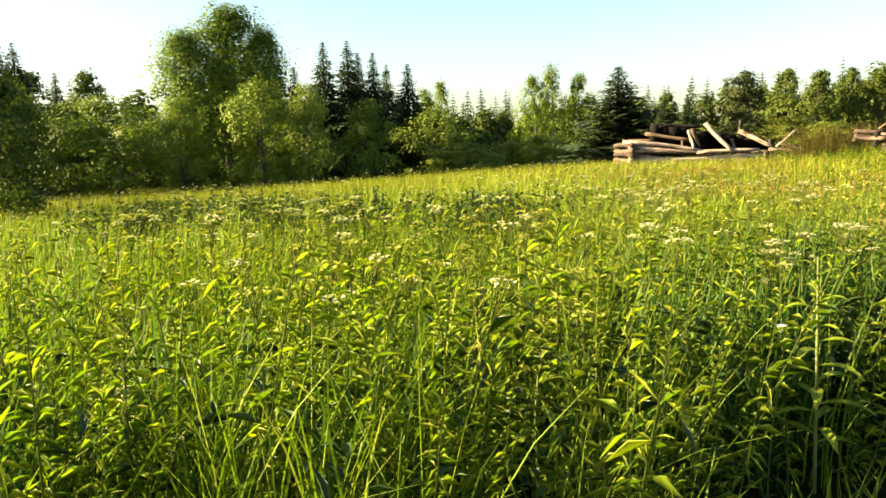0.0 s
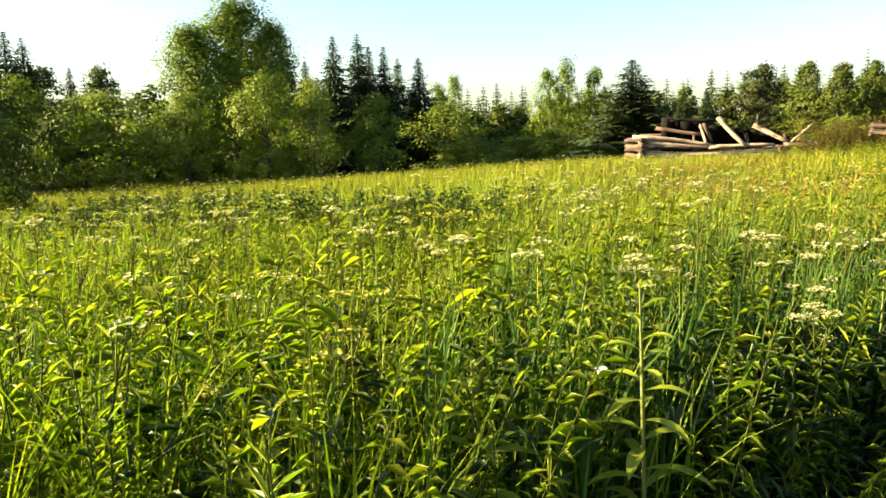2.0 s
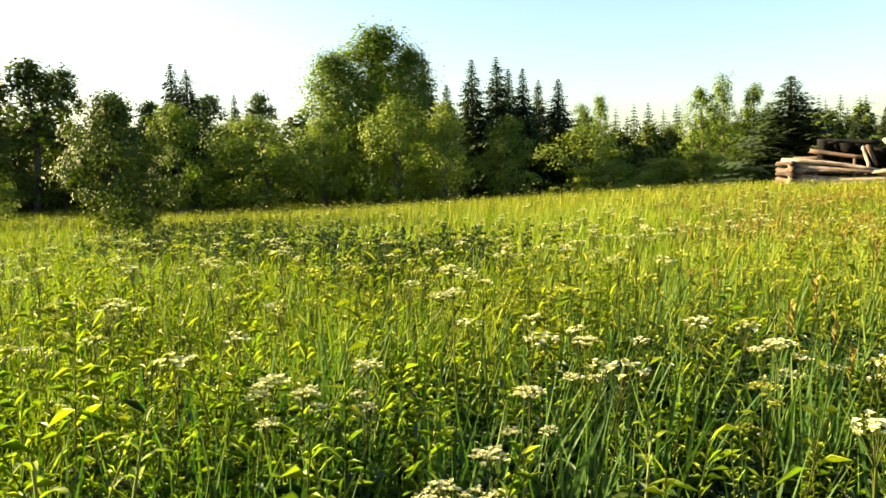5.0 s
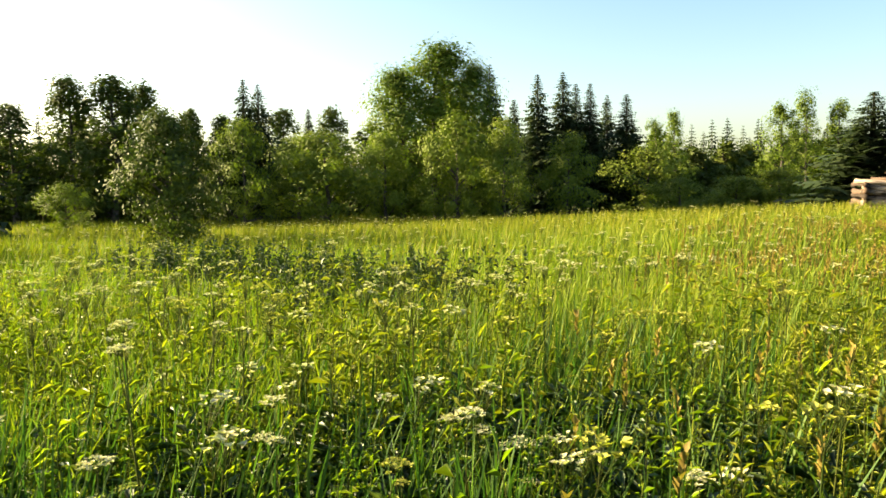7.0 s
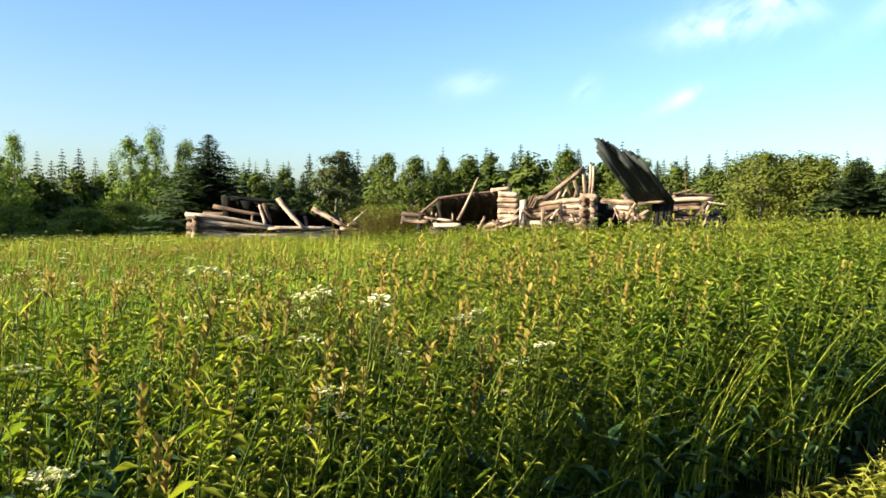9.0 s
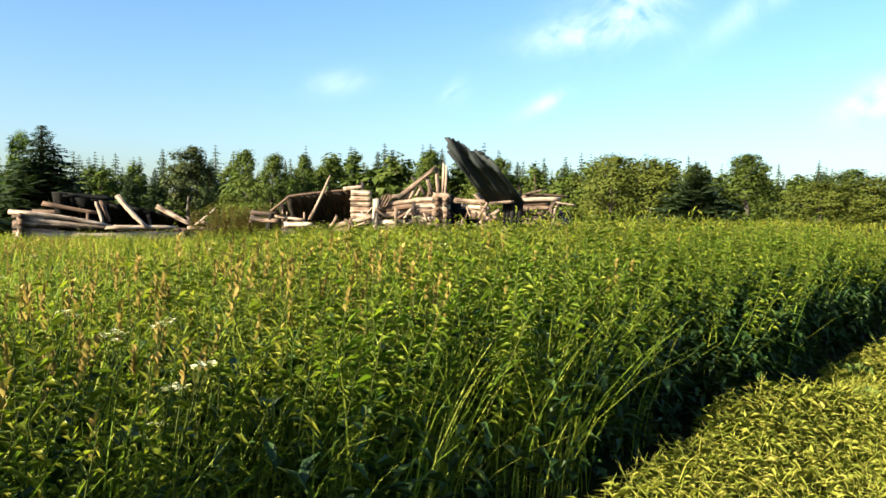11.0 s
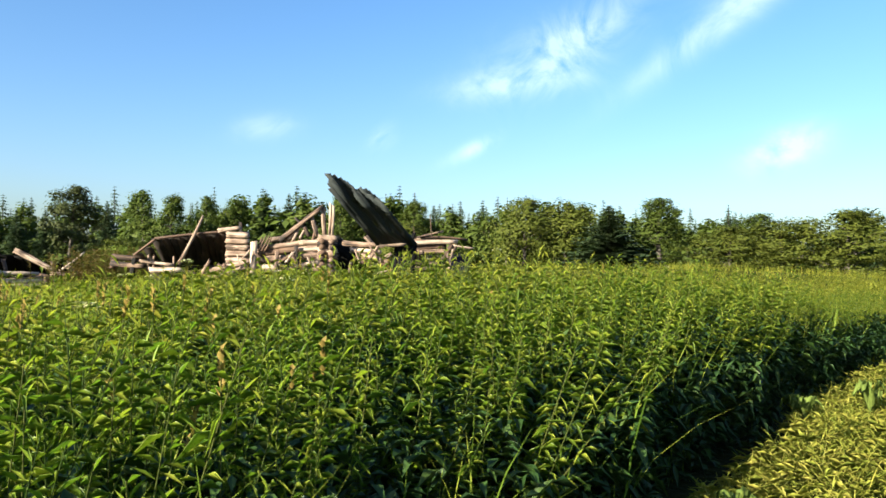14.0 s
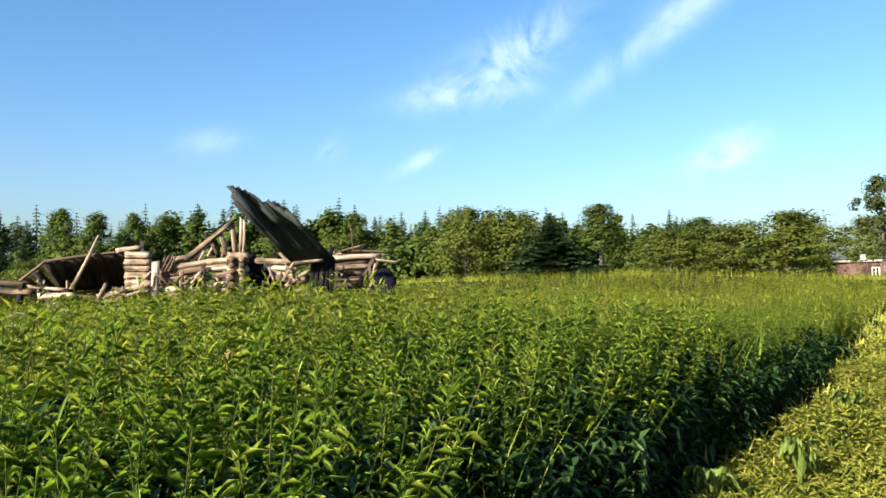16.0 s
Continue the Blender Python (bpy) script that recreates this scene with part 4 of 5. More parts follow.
def plank(parent, p, q, width=0.2, thick=0.04, roll=0.0, mat=None, name="plank", label="", across=None):
    """A board from p to q, with broken, uneven ends."""
    log_count[0] += 1
    r = np.random.default_rng(log_count[0] + 500)
    L, w, t = (Vector(q) - Vector(p)).length, width / 2, thick / 2
    rows = []
    for s in (0.0, 0.33, 0.67, 1.0):
        sag = r.normal(0, 0.012)
        e = r.normal(0, 0.05, 2) if s in (0.0, 1.0) else (0, 0)
        rows += [(s * L + e[0], -w, sag - t), (s * L + e[1], w * r.uniform(0.9, 1.05), sag - t), (s * L + e[1], w * r.uniform(0.9, 1.05), sag + t), (s * L + e[0], -w, sag + t)]
    quads = [(4 * i + j, 4 * i + (j + 1) % 4, 4 * i + 4 + (j + 1) % 4, 4 * i + 4 + j) for i in range(3) for j in range(4)] + [(3, 2, 1, 0), (12, 13, 14, 15)]
    return part(name, mesh_from(name, rows, quads, None, mat or M_PALE), parent, label, along(p, q, roll, across))


# the low ruin: a collapsed log house with fallen rafters
low = thing("ruined_log_house", "collapsed low log house with bleached walls and fallen rafters", "ruin", "ruined log houses", (10.95, 44.3, 0))
low.matrix_basis = low.matrix_basis @ Matrix.Rotation(radians(-4), 4, "Z")
for p, q, r in (((0.55, 0.00, 0.25), (9.02, 0.00, 0.41), 0.16), ((0.35, 0.00, 0.54), (8.83, 0.00, 0.64), 0.15), ((0.42, 0.00, 0.83), (8.44, 0.00, 0.79), 0.15),
                ((0.35, 0.00, 1.12), (5.78, 0.00, 0.90), 0.15), ((0.42, 0.00, 1.40), (4.65, 0.00, 0.96), 0.14), ((0.06, -0.10, 1.66), (4.77, -0.10, 0.93), 0.13),
                ((4.32, -0.10, 0.95), (7.85, -0.10, 0.95), 0.13)):
    log(low, p, q, r * 0.92, mat=M_PALE, label="bleached wall log")
for y in (424, 415, 406, 397, 388):
    z = 0.6 + (413 - y) * 0.0321 + 0.05
    log(low, (0.55, -0.35, z), (0.45, 5.6, z), 0.15, mat=M_BROWN, label="brown side wall log")
    log(low, (8.2, -0.3, min(z, 0.75)), (8.3, 5.6, min(z, 0.95)), 0.15, mat=M_BROWN, label="brown side wall log")
for i, z in enumerate((0.35, 0.63, 0.91, 1.19, 1.45, 1.7)):
    log(low, (0.3 + 0.2 * i, 5.4, z), (8.8 - 0.25 * i, 5.4, z - 0.05), 0.15, mat=M_BROWN, label="brown back wall log")
for i in range(13):
    s = i / 12
    head = Vector((2.38, 1.90, 2.69)).lerp(Vector((8.77, 1.30, 1.43)), s)
    foot = Vector((2.87, 4.90, 0.69)).lerp(Vector((9.79, 4.60, 0.75)), s)
    plank(low, tuple(foot), tuple(head + Vector((0, 0, 0.04 * math.sin(i * 2.3)))), 0.72, 0.05, 0.0, M_DARKWOOD, "roof_board", "rotten roof board coloured black for interior shade", (1, 0, -0.2))
log(low, (1.54, 1.00, 2.13), (4.08, 0.70, 1.66), 0.11, mat=M_BROWN, name="rafter")
log(low, (2.52, 2.00, 2.62), (5.00, 1.90, 2.44), 0.12, mat=M_DARKWOOD, name="rafter")
log(low, (0.91, 2.00, 1.40), (4.10, 1.60, 1.29), 0.1, mat=M_DARKWOOD, name="rafter")
log(low, (4.95, 0.60, 2.58), (6.29, -0.25, 0.91), 0.15, 0.13, M_PALE, "rafter", "bare white fallen rafter")
log(low, (6.92, 0.70, 2.07), (8.55, -0.10, 1.08), 0.17, 0.13, M_PALE, "rafter", "bare white fallen rafter")
log(low, (8.72, -0.20, 1.09), (9.81, -0.20, 2.02), 0.07, 0.05, M_PALE, "rafter", "thin bleached pole")
log(low, (3.93, 0.50, 2.21), (4.27, 0.30, 1.05), 0.10, 0.1, M_PALE, "post")
log(low, (4.19, 0.80, 2.28), (4.57, 0.40, 1.24), 0.09, 0.08, M_BROWN, "post")
log(low, (3.51, 0.10, 1.62), (3.51, 0.10, 0.72), 0.07, 0.07, M_BROWN, "post")
log(low, (6.42, 0.40, 1.61), (6.52, 0.20, 1.06), 0.10, 0.07, M_PALE, "post")
log(low, (8.46, 0.10, 1.53), (8.60, 0.00, 0.70), 0.12, 0.1, M_BROWN, "post")
log(low, (8.29, -0.30, 0.96), (10.17, -0.40, 0.75), 0.10, 0.09, M_LOG)
log(low, (9.02, 0.00, 1.28), (10.36, -0.30, 0.81), 0.09, 0.08, M_PALE)
plank(low, (9.19, 0.20, 1.34), (9.53, 0.00, 1.03), 0.25, 0.06)

# the high ruin: log walls, a fallen gable and a slab of roof boards propped in the air
high = thing("ruined_log_house", "ruined log house with a dark slab of roof boards tilted upwards", "ruin", "ruined log houses", (25.83, 29.08, 0))
high.matrix_basis = high.matrix_basis @ Matrix.Rotation(radians(-28.5), 4, "Z")
# fallen roof slope overhanging the ground, seen from its shaded side
for i in range(13):
    s = i / 12
    head = Vector((-7.27, 0.90, 1.81)).lerp(Vector((-6.61, 0.90, 2.41)), s * 6) if s < 1 / 6 else Vector((-6.61, 0.90, 2.41)).lerp(Vector((-3.97, 0.90, 2.73)), (s - 1 / 6) * 1.2)
    plank(high, (head.x + 0.1, 3.9, 1.15 + 0.25 * min(1, 3 * s)), tuple(head), 0.36, 0.05, 0.0, M_ROT, "roof_board", "dark brown rotten roof board", (1, 0, 0))
for z in (0.85, 1.1, 1.35):
    log(high, (-7.2, 3.6, z), (-3.4, 3.6, z), 0.14, mat=M_ROT)
log(high, (-7.40, 0.80, 1.79), (-6.59, 0.80, 2.45), 0.05, mat=M_BROWN)
log(high, (-6.68, 0.80, 2.43), (-3.82, 0.80, 2.77), 0.05, mat=M_BROWN)
log(high, (-4.33, 0.70, 2.78), (-3.49, 0.60, 2.89), 0.10, mat=M_PALE)
for i, y in enumerate((447, 458, 469, 480, 491, 502)):
    log(high, (-4.00, 0.50, 2.74)[:2] + (2.62 - 0.245 * i,), (-3.15, 0.30, 2.71)[:2] + (2.60 - 0.245 * i,), 0.125, 0.12, M_PALE if i % 2 == 0 else M_LOG, label="pale sawn log end")
    log(high, (-3.68, 0.70, 2.74)[:2] + (2.5 - 0.245 * i,), (-3.99, 6.00, 2.95)[:2] + (2.5 - 0.245 * i,), 0.12, mat=M_BROWN)
plank(high, (-3.41, 1.20, 1.42), (-3.50, 1.20, 3.05), 0.16, 0.12, 0, M_LOG, "post")
log(high, (-5.76, 0.60, 1.43), (-4.90, 0.80, 3.34), 0.09, 0.045, M_LOG, "pole", "leaning weathered pole")
log(high, (-8.35, 1.60, 1.74), (-7.29, 1.40, 1.65), 0.12, mat=M_BROWN)
log(high, (-8.34, 1.40, 1.47), (-7.08, 1.20, 1.36), 0.13, mat=M_LOG)
log(high, (-8.31, 1.60, 1.29), (-8.20, 1.70, 1.81), 0.11, mat=M_BROWN, name="post")
log(high, (-7.53, 1.20, 0.95), (-7.46, 1.30, 1.68), 0.10, mat=M_DARKWOOD, name="post")
log(high, (-7.40, 1.40, 1.61), (-5.97, 1.00, 1.43), 0.07, mat=M_PALE)
log(high, (-6.85, 0.80, 1.23), (-5.63, 0.60, 1.25), 0.11, mat=M_PALE)
for x in (118, 127, 160):
    log(high, ((x - 430) * 0.0223, 1.3, 1.2), ((x - 430) * 0.0223, 1.3, 1.78), 0.045, 0.04, M_LOG, "post")
log(high, (-4.86, 0.30, 1.15), (-3.01, 0.20, 1.63), 0.13, mat=M_LOG)
log(high, (-4.79, 0.30, 0.94), (-3.61, 0.20, 1.13), 0.13, mat=M_PALE)
log(high, (-4.86, 0.20, 1.03), (-4.58, 0.20, 1.60), 0.08, mat=M_LOG, name="post")
log(high, (-4.07, 0.10, 0.97), (-4.01, 0.10, 1.48), 0.08, mat=M_BROWN, name="post")
plank(high, (-2.98, -0.10, 0.99), (-2.95, 0.00, 2.34), 0.26, 0.07, 0.0, M_PALE, "board", "white peeling upright board", (1, 0, 0))
# middle wall with slipped courses
for p, q, r, m in (((-2.89, 0.30, 2.11), (-0.90, 0.20, 2.39), 0.11, M_LOG), ((-2.85, 0.30, 1.89), (-0.11, 0.10, 2.26), 0.12, M_BROWN), ((-2.85, 0.30, 1.65), (0.04, 0.00, 1.89), 0.13, M_LOG),
                   ((-2.80, 0.20, 1.37), (-0.04, 0.00, 1.61), 0.13, M_PALE), ((-2.62, 0.20, 1.13), (0.04, 0.00, 1.29), 0.13, M_LOG), ((-2.80, 0.20, 0.94), (0.04, 0.00, 1.02), 0.14, M_BROWN),
                   ((-1.25, 0.20, 2.33), (0.04, 0.00, 2.38), 0.11, M_PALE), ((-1.24, 0.10, 2.07), (-0.04, 0.00, 2.13), 0.11, M_PALE),
                   ((-2.38, 0.40, 2.42), (-1.69, 0.40, 2.52), 0.12, M_PALE)):
    log(high, p, q, r, mat=m, label="weathered wall log")
for x, y0, y1 in ((332, 525, 480), (366, 520, 470), (352, 520, 492)):
    plank(high, ((x - 430) * 0.0213, -0.12, 1.55 + (501 - y0) * 0.0213), ((x - 430) * 0.0213, -0.1, 1.55 + (501 - y1) * 0.0213), 0.16, 0.08, 0, M_LOG, "post")
for i in range(4):
    plank(high, ((-4.1 + 0.16 * i) * 0.7, 0.05, 2.02), ((-3.75 + 0.16 * i) * 0.7, 0.1, 2.55), 0.08, 0.05, 0.3, M_BROWN, "board")
# the log corner with its notched ends
for i in range(7):
    z = 1.0 + 0.235 * i
    log(high, (-0.38, -0.40, 1.58)[:2] + (z,), (-0.64, 5.50, 1.59)[:2] + (z + 0.02,), 0.125, 0.12, M_BROWN, label="notched log end at the corner")
    log(high, (-0.55, -0.15, 1.58)[:2] + (z + 0.11,), (0.21, -0.20, 1.57)[:2] + (z + 0.1,), 0.12, 0.11, M_PALE if i % 3 == 1 else M_LOG, label="notched log end at the corner")
    log(high, (-0.04, -0.50, 1.57)[:2] + (z - 0.02,), (0.04, 0.90, 1.57)[:2] + (z,), 0.12, 0.11, M_LOG, label="notched log end at the corner")
# remains of the gable
log(high, (-1.99, 0.30, 2.41), (-0.34, 0.20, 3.77), 0.10, 0.07, M_LOG, "rafter")
log(high, (-1.69, 0.40, 2.43), (-1.17, 0.40, 3.07), 0.09, 0.08, M_PALE, "rafter")
log(high, (-1.41, 0.50, 3.34), (-1.13, 0.40, 3.07), 0.05, 0.04, M_LOG, "rafter")
for x0, y0, x1, y1, w, m in ((404, 450, 394, 415, .17, M_PALE), (418, 450, 414, 399, .17, M_LOG), (427, 452, 429, 393, .12, M_PALE), (432, 452, 434, 392, .10, M_PALE),
                             (390, 452, 380, 433, .16, M_BROWN), (372, 458, 384, 436, .12, M_PALE), (397, 458, 404, 430, .14, M_BROWN), (360, 462, 370, 440, .12, M_LOG)):
    plank(high, ((x0 - 430) * 0.0213, 0.25, 1.55 + (501 - y0) * 0.0213), ((x1 - 430) * 0.0213, 0.3, 1.55 + (501 - y1) * 0.0213), w, 0.05, 0.1, m, "gable_board", "", (1, 0.2, 0))
# shaded hollow beside the corner: near-black boards and logs carry its shade
plank(high, (0.22, 1.20, 2.50), (1.36, 0.80, 1.43), 0.5, 0.06, 0.5, M_DARKWOOD, "board", "fallen board coloured black for the hollow's shade", (0.6, 0.3, 0.8))
plank(high, (0.27, 1.40, 2.19), (1.28, 1.00, 1.28), 0.6, 0.06, 0.5, M_DARKWOOD, "board", "fallen board coloured black for the hollow's shade", (0.6, 0.3, 0.8))
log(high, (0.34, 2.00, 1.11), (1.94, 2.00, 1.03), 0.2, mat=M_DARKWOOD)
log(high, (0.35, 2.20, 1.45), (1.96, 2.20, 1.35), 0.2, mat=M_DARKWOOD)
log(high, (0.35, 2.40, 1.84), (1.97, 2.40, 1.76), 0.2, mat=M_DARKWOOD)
log(high, (0.48, 0.60, 2.37), (1.84, 0.00, 2.30), 0.13, mat=M_LOG)
plank(high, (1.41, 0.50, 2.67), (1.68, 0.30, 2.36), 0.35, 0.06, 0.3, M_PALE, "board")
log(high, (0.78, 0.40, 2.10), (1.92, 0.00, 2.00), 0.12, mat=M_PALE)
log(high, (1.08, 0.30, 1.89), (2.23, -0.20, 1.65), 0.12, mat=M_LOG)
log(high, (1.18, 0.20, 1.68), (2.16, -0.20, 1.53), 0.12, mat=M_BROWN)
log(high, (1.49, -0.10, 1.37), (2.33, -0.20, 1.95), 0.09, mat=M_LOG)
plank(high, (0.63, -0.60, 1.14), (0.71, -0.60, 1.62), 0.1, 0.1, 0, M_PALE, "post")
# the tilted slab of roof boards
slab_tops = ((-0.26, -3.40, 4.12), (-0.31, -3.70, 4.35), (-0.44, -3.90, 4.59), (-0.22, -3.70, 4.52), (0.00, -3.60, 4.43), (0.22, -3.50, 4.33), (0.39, -3.40, 4.20),
             (0.51, -3.30, 4.02), (0.64, -3.30, 4.17), (0.81, -3.30, 4.15), (1.00, -3.20, 4.08), (1.21, -3.10, 3.95), (1.41, -3.00, 3.79))
for i in range(25):
    s = i / 24
    top = tuple(Vector(slab_tops[i // 2]).lerp(Vector(slab_tops[(i + 1) // 2]), 0.5))
    foot = (1.72 + 1.42 * s, -1.05, 2.28 + 0.02 * s)
    plank(high, foot, top, 0.19, 0.04, 0.0, M_SLAB, "roof_board", "blue-grey weathered roof board, shade put into its colour", tuple(Vector(slab_tops[12]) - Vector(slab_tops[2]) + Vector((0.8, 0, 0))))
for s in (0.12, 0.45, 0.72):
    a = Vector((1.75, -1.05, 2.38)).lerp(Vector(slab_tops[2]), s)
    b = Vector((3.15, -1.05, 2.38)).lerp(Vector(slab_tops[12]), s)
    log(high, tuple(a), tuple(b), 0.05, 0.05, M_SLAB, "batten")
plank(high, (1.72, -1.20, 2.21), (2.82, -1.20, 2.27), 0.18, 0.12, 0, M_PALE, "beam", "squared grey beam under the roof slab")
# near-black boards stand for the shade below the slab
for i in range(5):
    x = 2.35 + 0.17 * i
    plank(high, (x, -0.75, 0.75), (x + 0.1, -0.95, 2.3), 0.2, 0.05, 0, M_DARKWOOD, "board", "upright board coloured black for the shade under the slab", (1, 0, 0))
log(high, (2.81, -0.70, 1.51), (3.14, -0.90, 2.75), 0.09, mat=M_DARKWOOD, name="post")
# the far right wall with loose rafters
for p, q, r, m in (((3.12, 0.20, 2.41), (5.12, 0.20, 2.48), 0.11, M_PALE), ((3.36, 0.40, 2.20), (4.64, 0.30, 2.28), 0.11, M_BROWN), ((3.45, 0.30, 2.02), (4.73, 0.20, 2.08), 0.11, M_LOG),
                   ((3.14, 0.40, 1.81), (4.53, 0.30, 1.82), 0.12, M_BROWN), ((3.08, 0.40, 1.60), (4.56, 0.20, 1.61), 0.13, M_LOG), ((3.14, 0.40, 1.36), (4.62, 0.20, 1.35), 0.13, M_BROWN),
                   ((3.16, 0.00, 1.93), (3.67, 0.00, 2.01), 0.13, M_PALE), ((3.40, 0.80, 2.56), (5.12, 1.20, 2.69), 0.06, M_LOG)):
    log(high, p, q, r, mat=m, label="weathered wall log")
log(high, (4.20, -0.20, 1.40), (4.83, 0.00, 2.33), 0.10, mat=M_BROWN, name="rafter")
log(high, (4.41, -0.20, 1.35), (5.00, 0.00, 2.24), 0.08, mat=M_BROWN, name="rafter")
log(high, (4.93, 0.10, 2.31), (5.81, 0.20, 2.21), 0.05, mat=M_PALE, name="rafter")
log(high, (3.31, 0.60, 2.59), (4.67, 0.90, 2.93), 0.05, mat=M_LOG, name="rafter")
log(high, (3.73, 0.80, 2.66), (5.75, 1.00, 2.60), 0.05, mat=M_BROWN, name="rafter")
for k, (x, y) in enumerate(((620, 405), (588, 430))):
    log(high, ((x + 4 - 430) * 0.0213, 0.6, 2.6), ((x - 430) * 0.0213, 0.6, 1.55 + (501 - y) * 0.0213), 0.025, 0.012, M_BROWN, "pole")

# splintered boards lying against the walls
sr = np.random.default_rng(5)
for x0, x1, count in ((-5.0, -3.1, 5), (-2.7, -0.6, 9), (0.6, 1.9, 6), (3.2, 4.8, 5)):
    for k in range(count):
        x, z = sr.uniform(x0, x1), sr.uniform(0.95, 1.7)
        L, a = sr.uniform(0.35, 0.9), sr.uniform(0.2, 2.6)
        plank(high, (x, -0.32, z), (x + math.cos(a) * L, -0.18, z + math.sin(a) * L), sr.uniform(0.05, 0.12), 0.03, 0.0, (M_PALE, M_LOG, M_BROWN)[k % 3], "splinter", "", (1, 0.1, 0.3))
# dark crumpled sheet heaped at the end of the wall
tr = np.random.default_rng(77)
nu, nv = 16, 10
U, V_ = np.meshgrid(np.linspace(0, 2 * math.pi, nu, endpoint=False), np.linspace(0.02, 1, nv))
rad = np.sin(V_ * math.pi * 0.62) * (1 + 0.22 * np.sin(3 * U + 5 * V_) + 0.12 * np.sin(7 * U) + tr.normal(0, 0.05, U.shape))
tx, ty, tz = 5.15 + 0.46 * rad * np.cos(U), -0.1 + 0.38 * rad * np.sin(U), 0.85 + 1.15 * np.cos(V_ * math.pi * 0.5) + 0.05 * np.sin(9 * U) * V_
ti_ = np.arange(U.size).reshape(U.shape)
nx = np.roll(ti_, -1, 1)
part("sheet", mesh_from("sheet", np.stack([tx, ty, tz], -1).reshape(-1, 3), np.stack([ti_[:-1], nx[:-1], nx[1:], ti_[1:]], -1).reshape(-1, 4), None, M_TARP), high,
     "crumpled dark blue sheet heaped at the wall's end")


# ---- far house beyond the field ----
def box(lo, hi):
    (a, b, c), (d, e, f) = lo, hi
    v = [(a, b, c), (d, b, c), (d, e, c), (a, e, c), (a, b, f), (d, b, f), (d, e, f), (a, e, f)]
    return v, [(0, 3, 2, 1), (4, 5, 6, 7), (0, 1, 5, 4), (1, 2, 6, 5), (2, 3, 7, 6), (3, 0, 4, 7)]


def boxes(name, parent, mat, *spans, label=""):
    hp = Heap()
    for lo, hi in spans:
        hp.add(*box(lo, hi))
    return part(name, hp.mesh(name, mat), parent, label)


HX, HY = 99.3, 31.4
house = thing("house", "long low brown house with white windows beyond the field", "house", at=(HX, HY, float(ground_z(HX, HY)) - 0.1))
house.matrix_basis = house.matrix_basis @ Matrix.Rotation(radians(-58), 4, "Z")
W_AT = (2.4, 4.0, 6.3, 7.8, 10.2)
spans, x0 = [], 0.0
for wx in W_AT:
    spans.append(((x0, 0, 0), (wx, 0.3, 2.55)))
    spans.append(((wx, 0, 0), (wx + 0.8, 0.3, 0.8)))
    spans.append(((wx, 0, 2.0), (wx + 0.8, 0.3, 2.55)))
    x0 = wx + 0.8
spans += [((x0, 0, 0), (13, 0.3, 2.55)), ((0, 0.3, 0), (0.3, 6, 2.55)), ((12.7, 0.3, 0), (13, 6, 2.55)), ((0.3, 5.7, 0), (12.7, 6, 2.55))]
boxes("wall", house, M_PLASTER, *spans)
boxes("roof", house, M_ROOF, ((-0.25, -0.3, 2.553), (13.25, 6.3, 2.78)), label="pale flat roof edge")
for cx in (2.0, 4.6, 9.0):
    boxes("chimney", house, M_WHITE, ((cx, 2.0, 2.78), (cx + 0.5, 2.5, 3.35)))
for wx in W_AT:
    w = boxes("window", house, M_WHITE, ((wx, 0.02, 0.8), (wx + 0.1, 0.12, 2.0)), ((wx + 0.7, 0.02, 0.8), (wx + 0.8, 0.12, 2.0)),
              ((wx + 0.1, 0.02, 0.8), (wx + 0.7, 0.12, 0.9)), ((wx + 0.1, 0.02, 1.9), (wx + 0.7, 0.12, 2.0)), ((wx + 0.36, 0.02, 0.9), (wx + 0.44, 0.12, 1.9)))
    boxes("pane", w, M_PANE, ((wx + 0.1, 0.06, 0.9), (wx + 0.7, 0.08, 1.9)))
boxes("door", house, M_BROWN, ((0.9, -0.05, 0.05), (1.8, -0.01, 2.05)))

# dry brown weeds between the ruins
weed, wst = Heap(), Heap()
p = np.stack([rng.normal(20.3, 1.1, 260), rng.normal(38.5, 1.0, 260)], 1)
p = np.concatenate([p, ground_z(p[:, 0], p[:, 1])[:, None]], 1)
hw = rng.uniform(1.0, 1.95, len(p))
top = p + np.stack([rng.normal(0, 0.1, len(p)), rng.normal(0, 0.1, len(p)), hw], 1)
stems(wst, p, top, 0.012, 0.006)
for k in range(26):
    s = rng.uniform(0.3, 1, len(p))[:, None]
    a = rng.uniform(0, 6.28, len(p))
    leaves(weed, p + (top - p) * s, unit(np.stack([np.cos(a), np.sin(a), rng.uniform(0, 0.8, len(p))], 1)), rng.uniform(0.1, 0.22, len(p)), rng.uniform(0.05, 0.1, len(p)), 0.2)
stuff("brown_weeds", weed, M_DRYLEAF, "tall rusty brown weeds standing between the ruins", "weeds")
stuff("brown_weed_stems", wst, M_STEM, "stems of the rusty brown weeds", "stems")


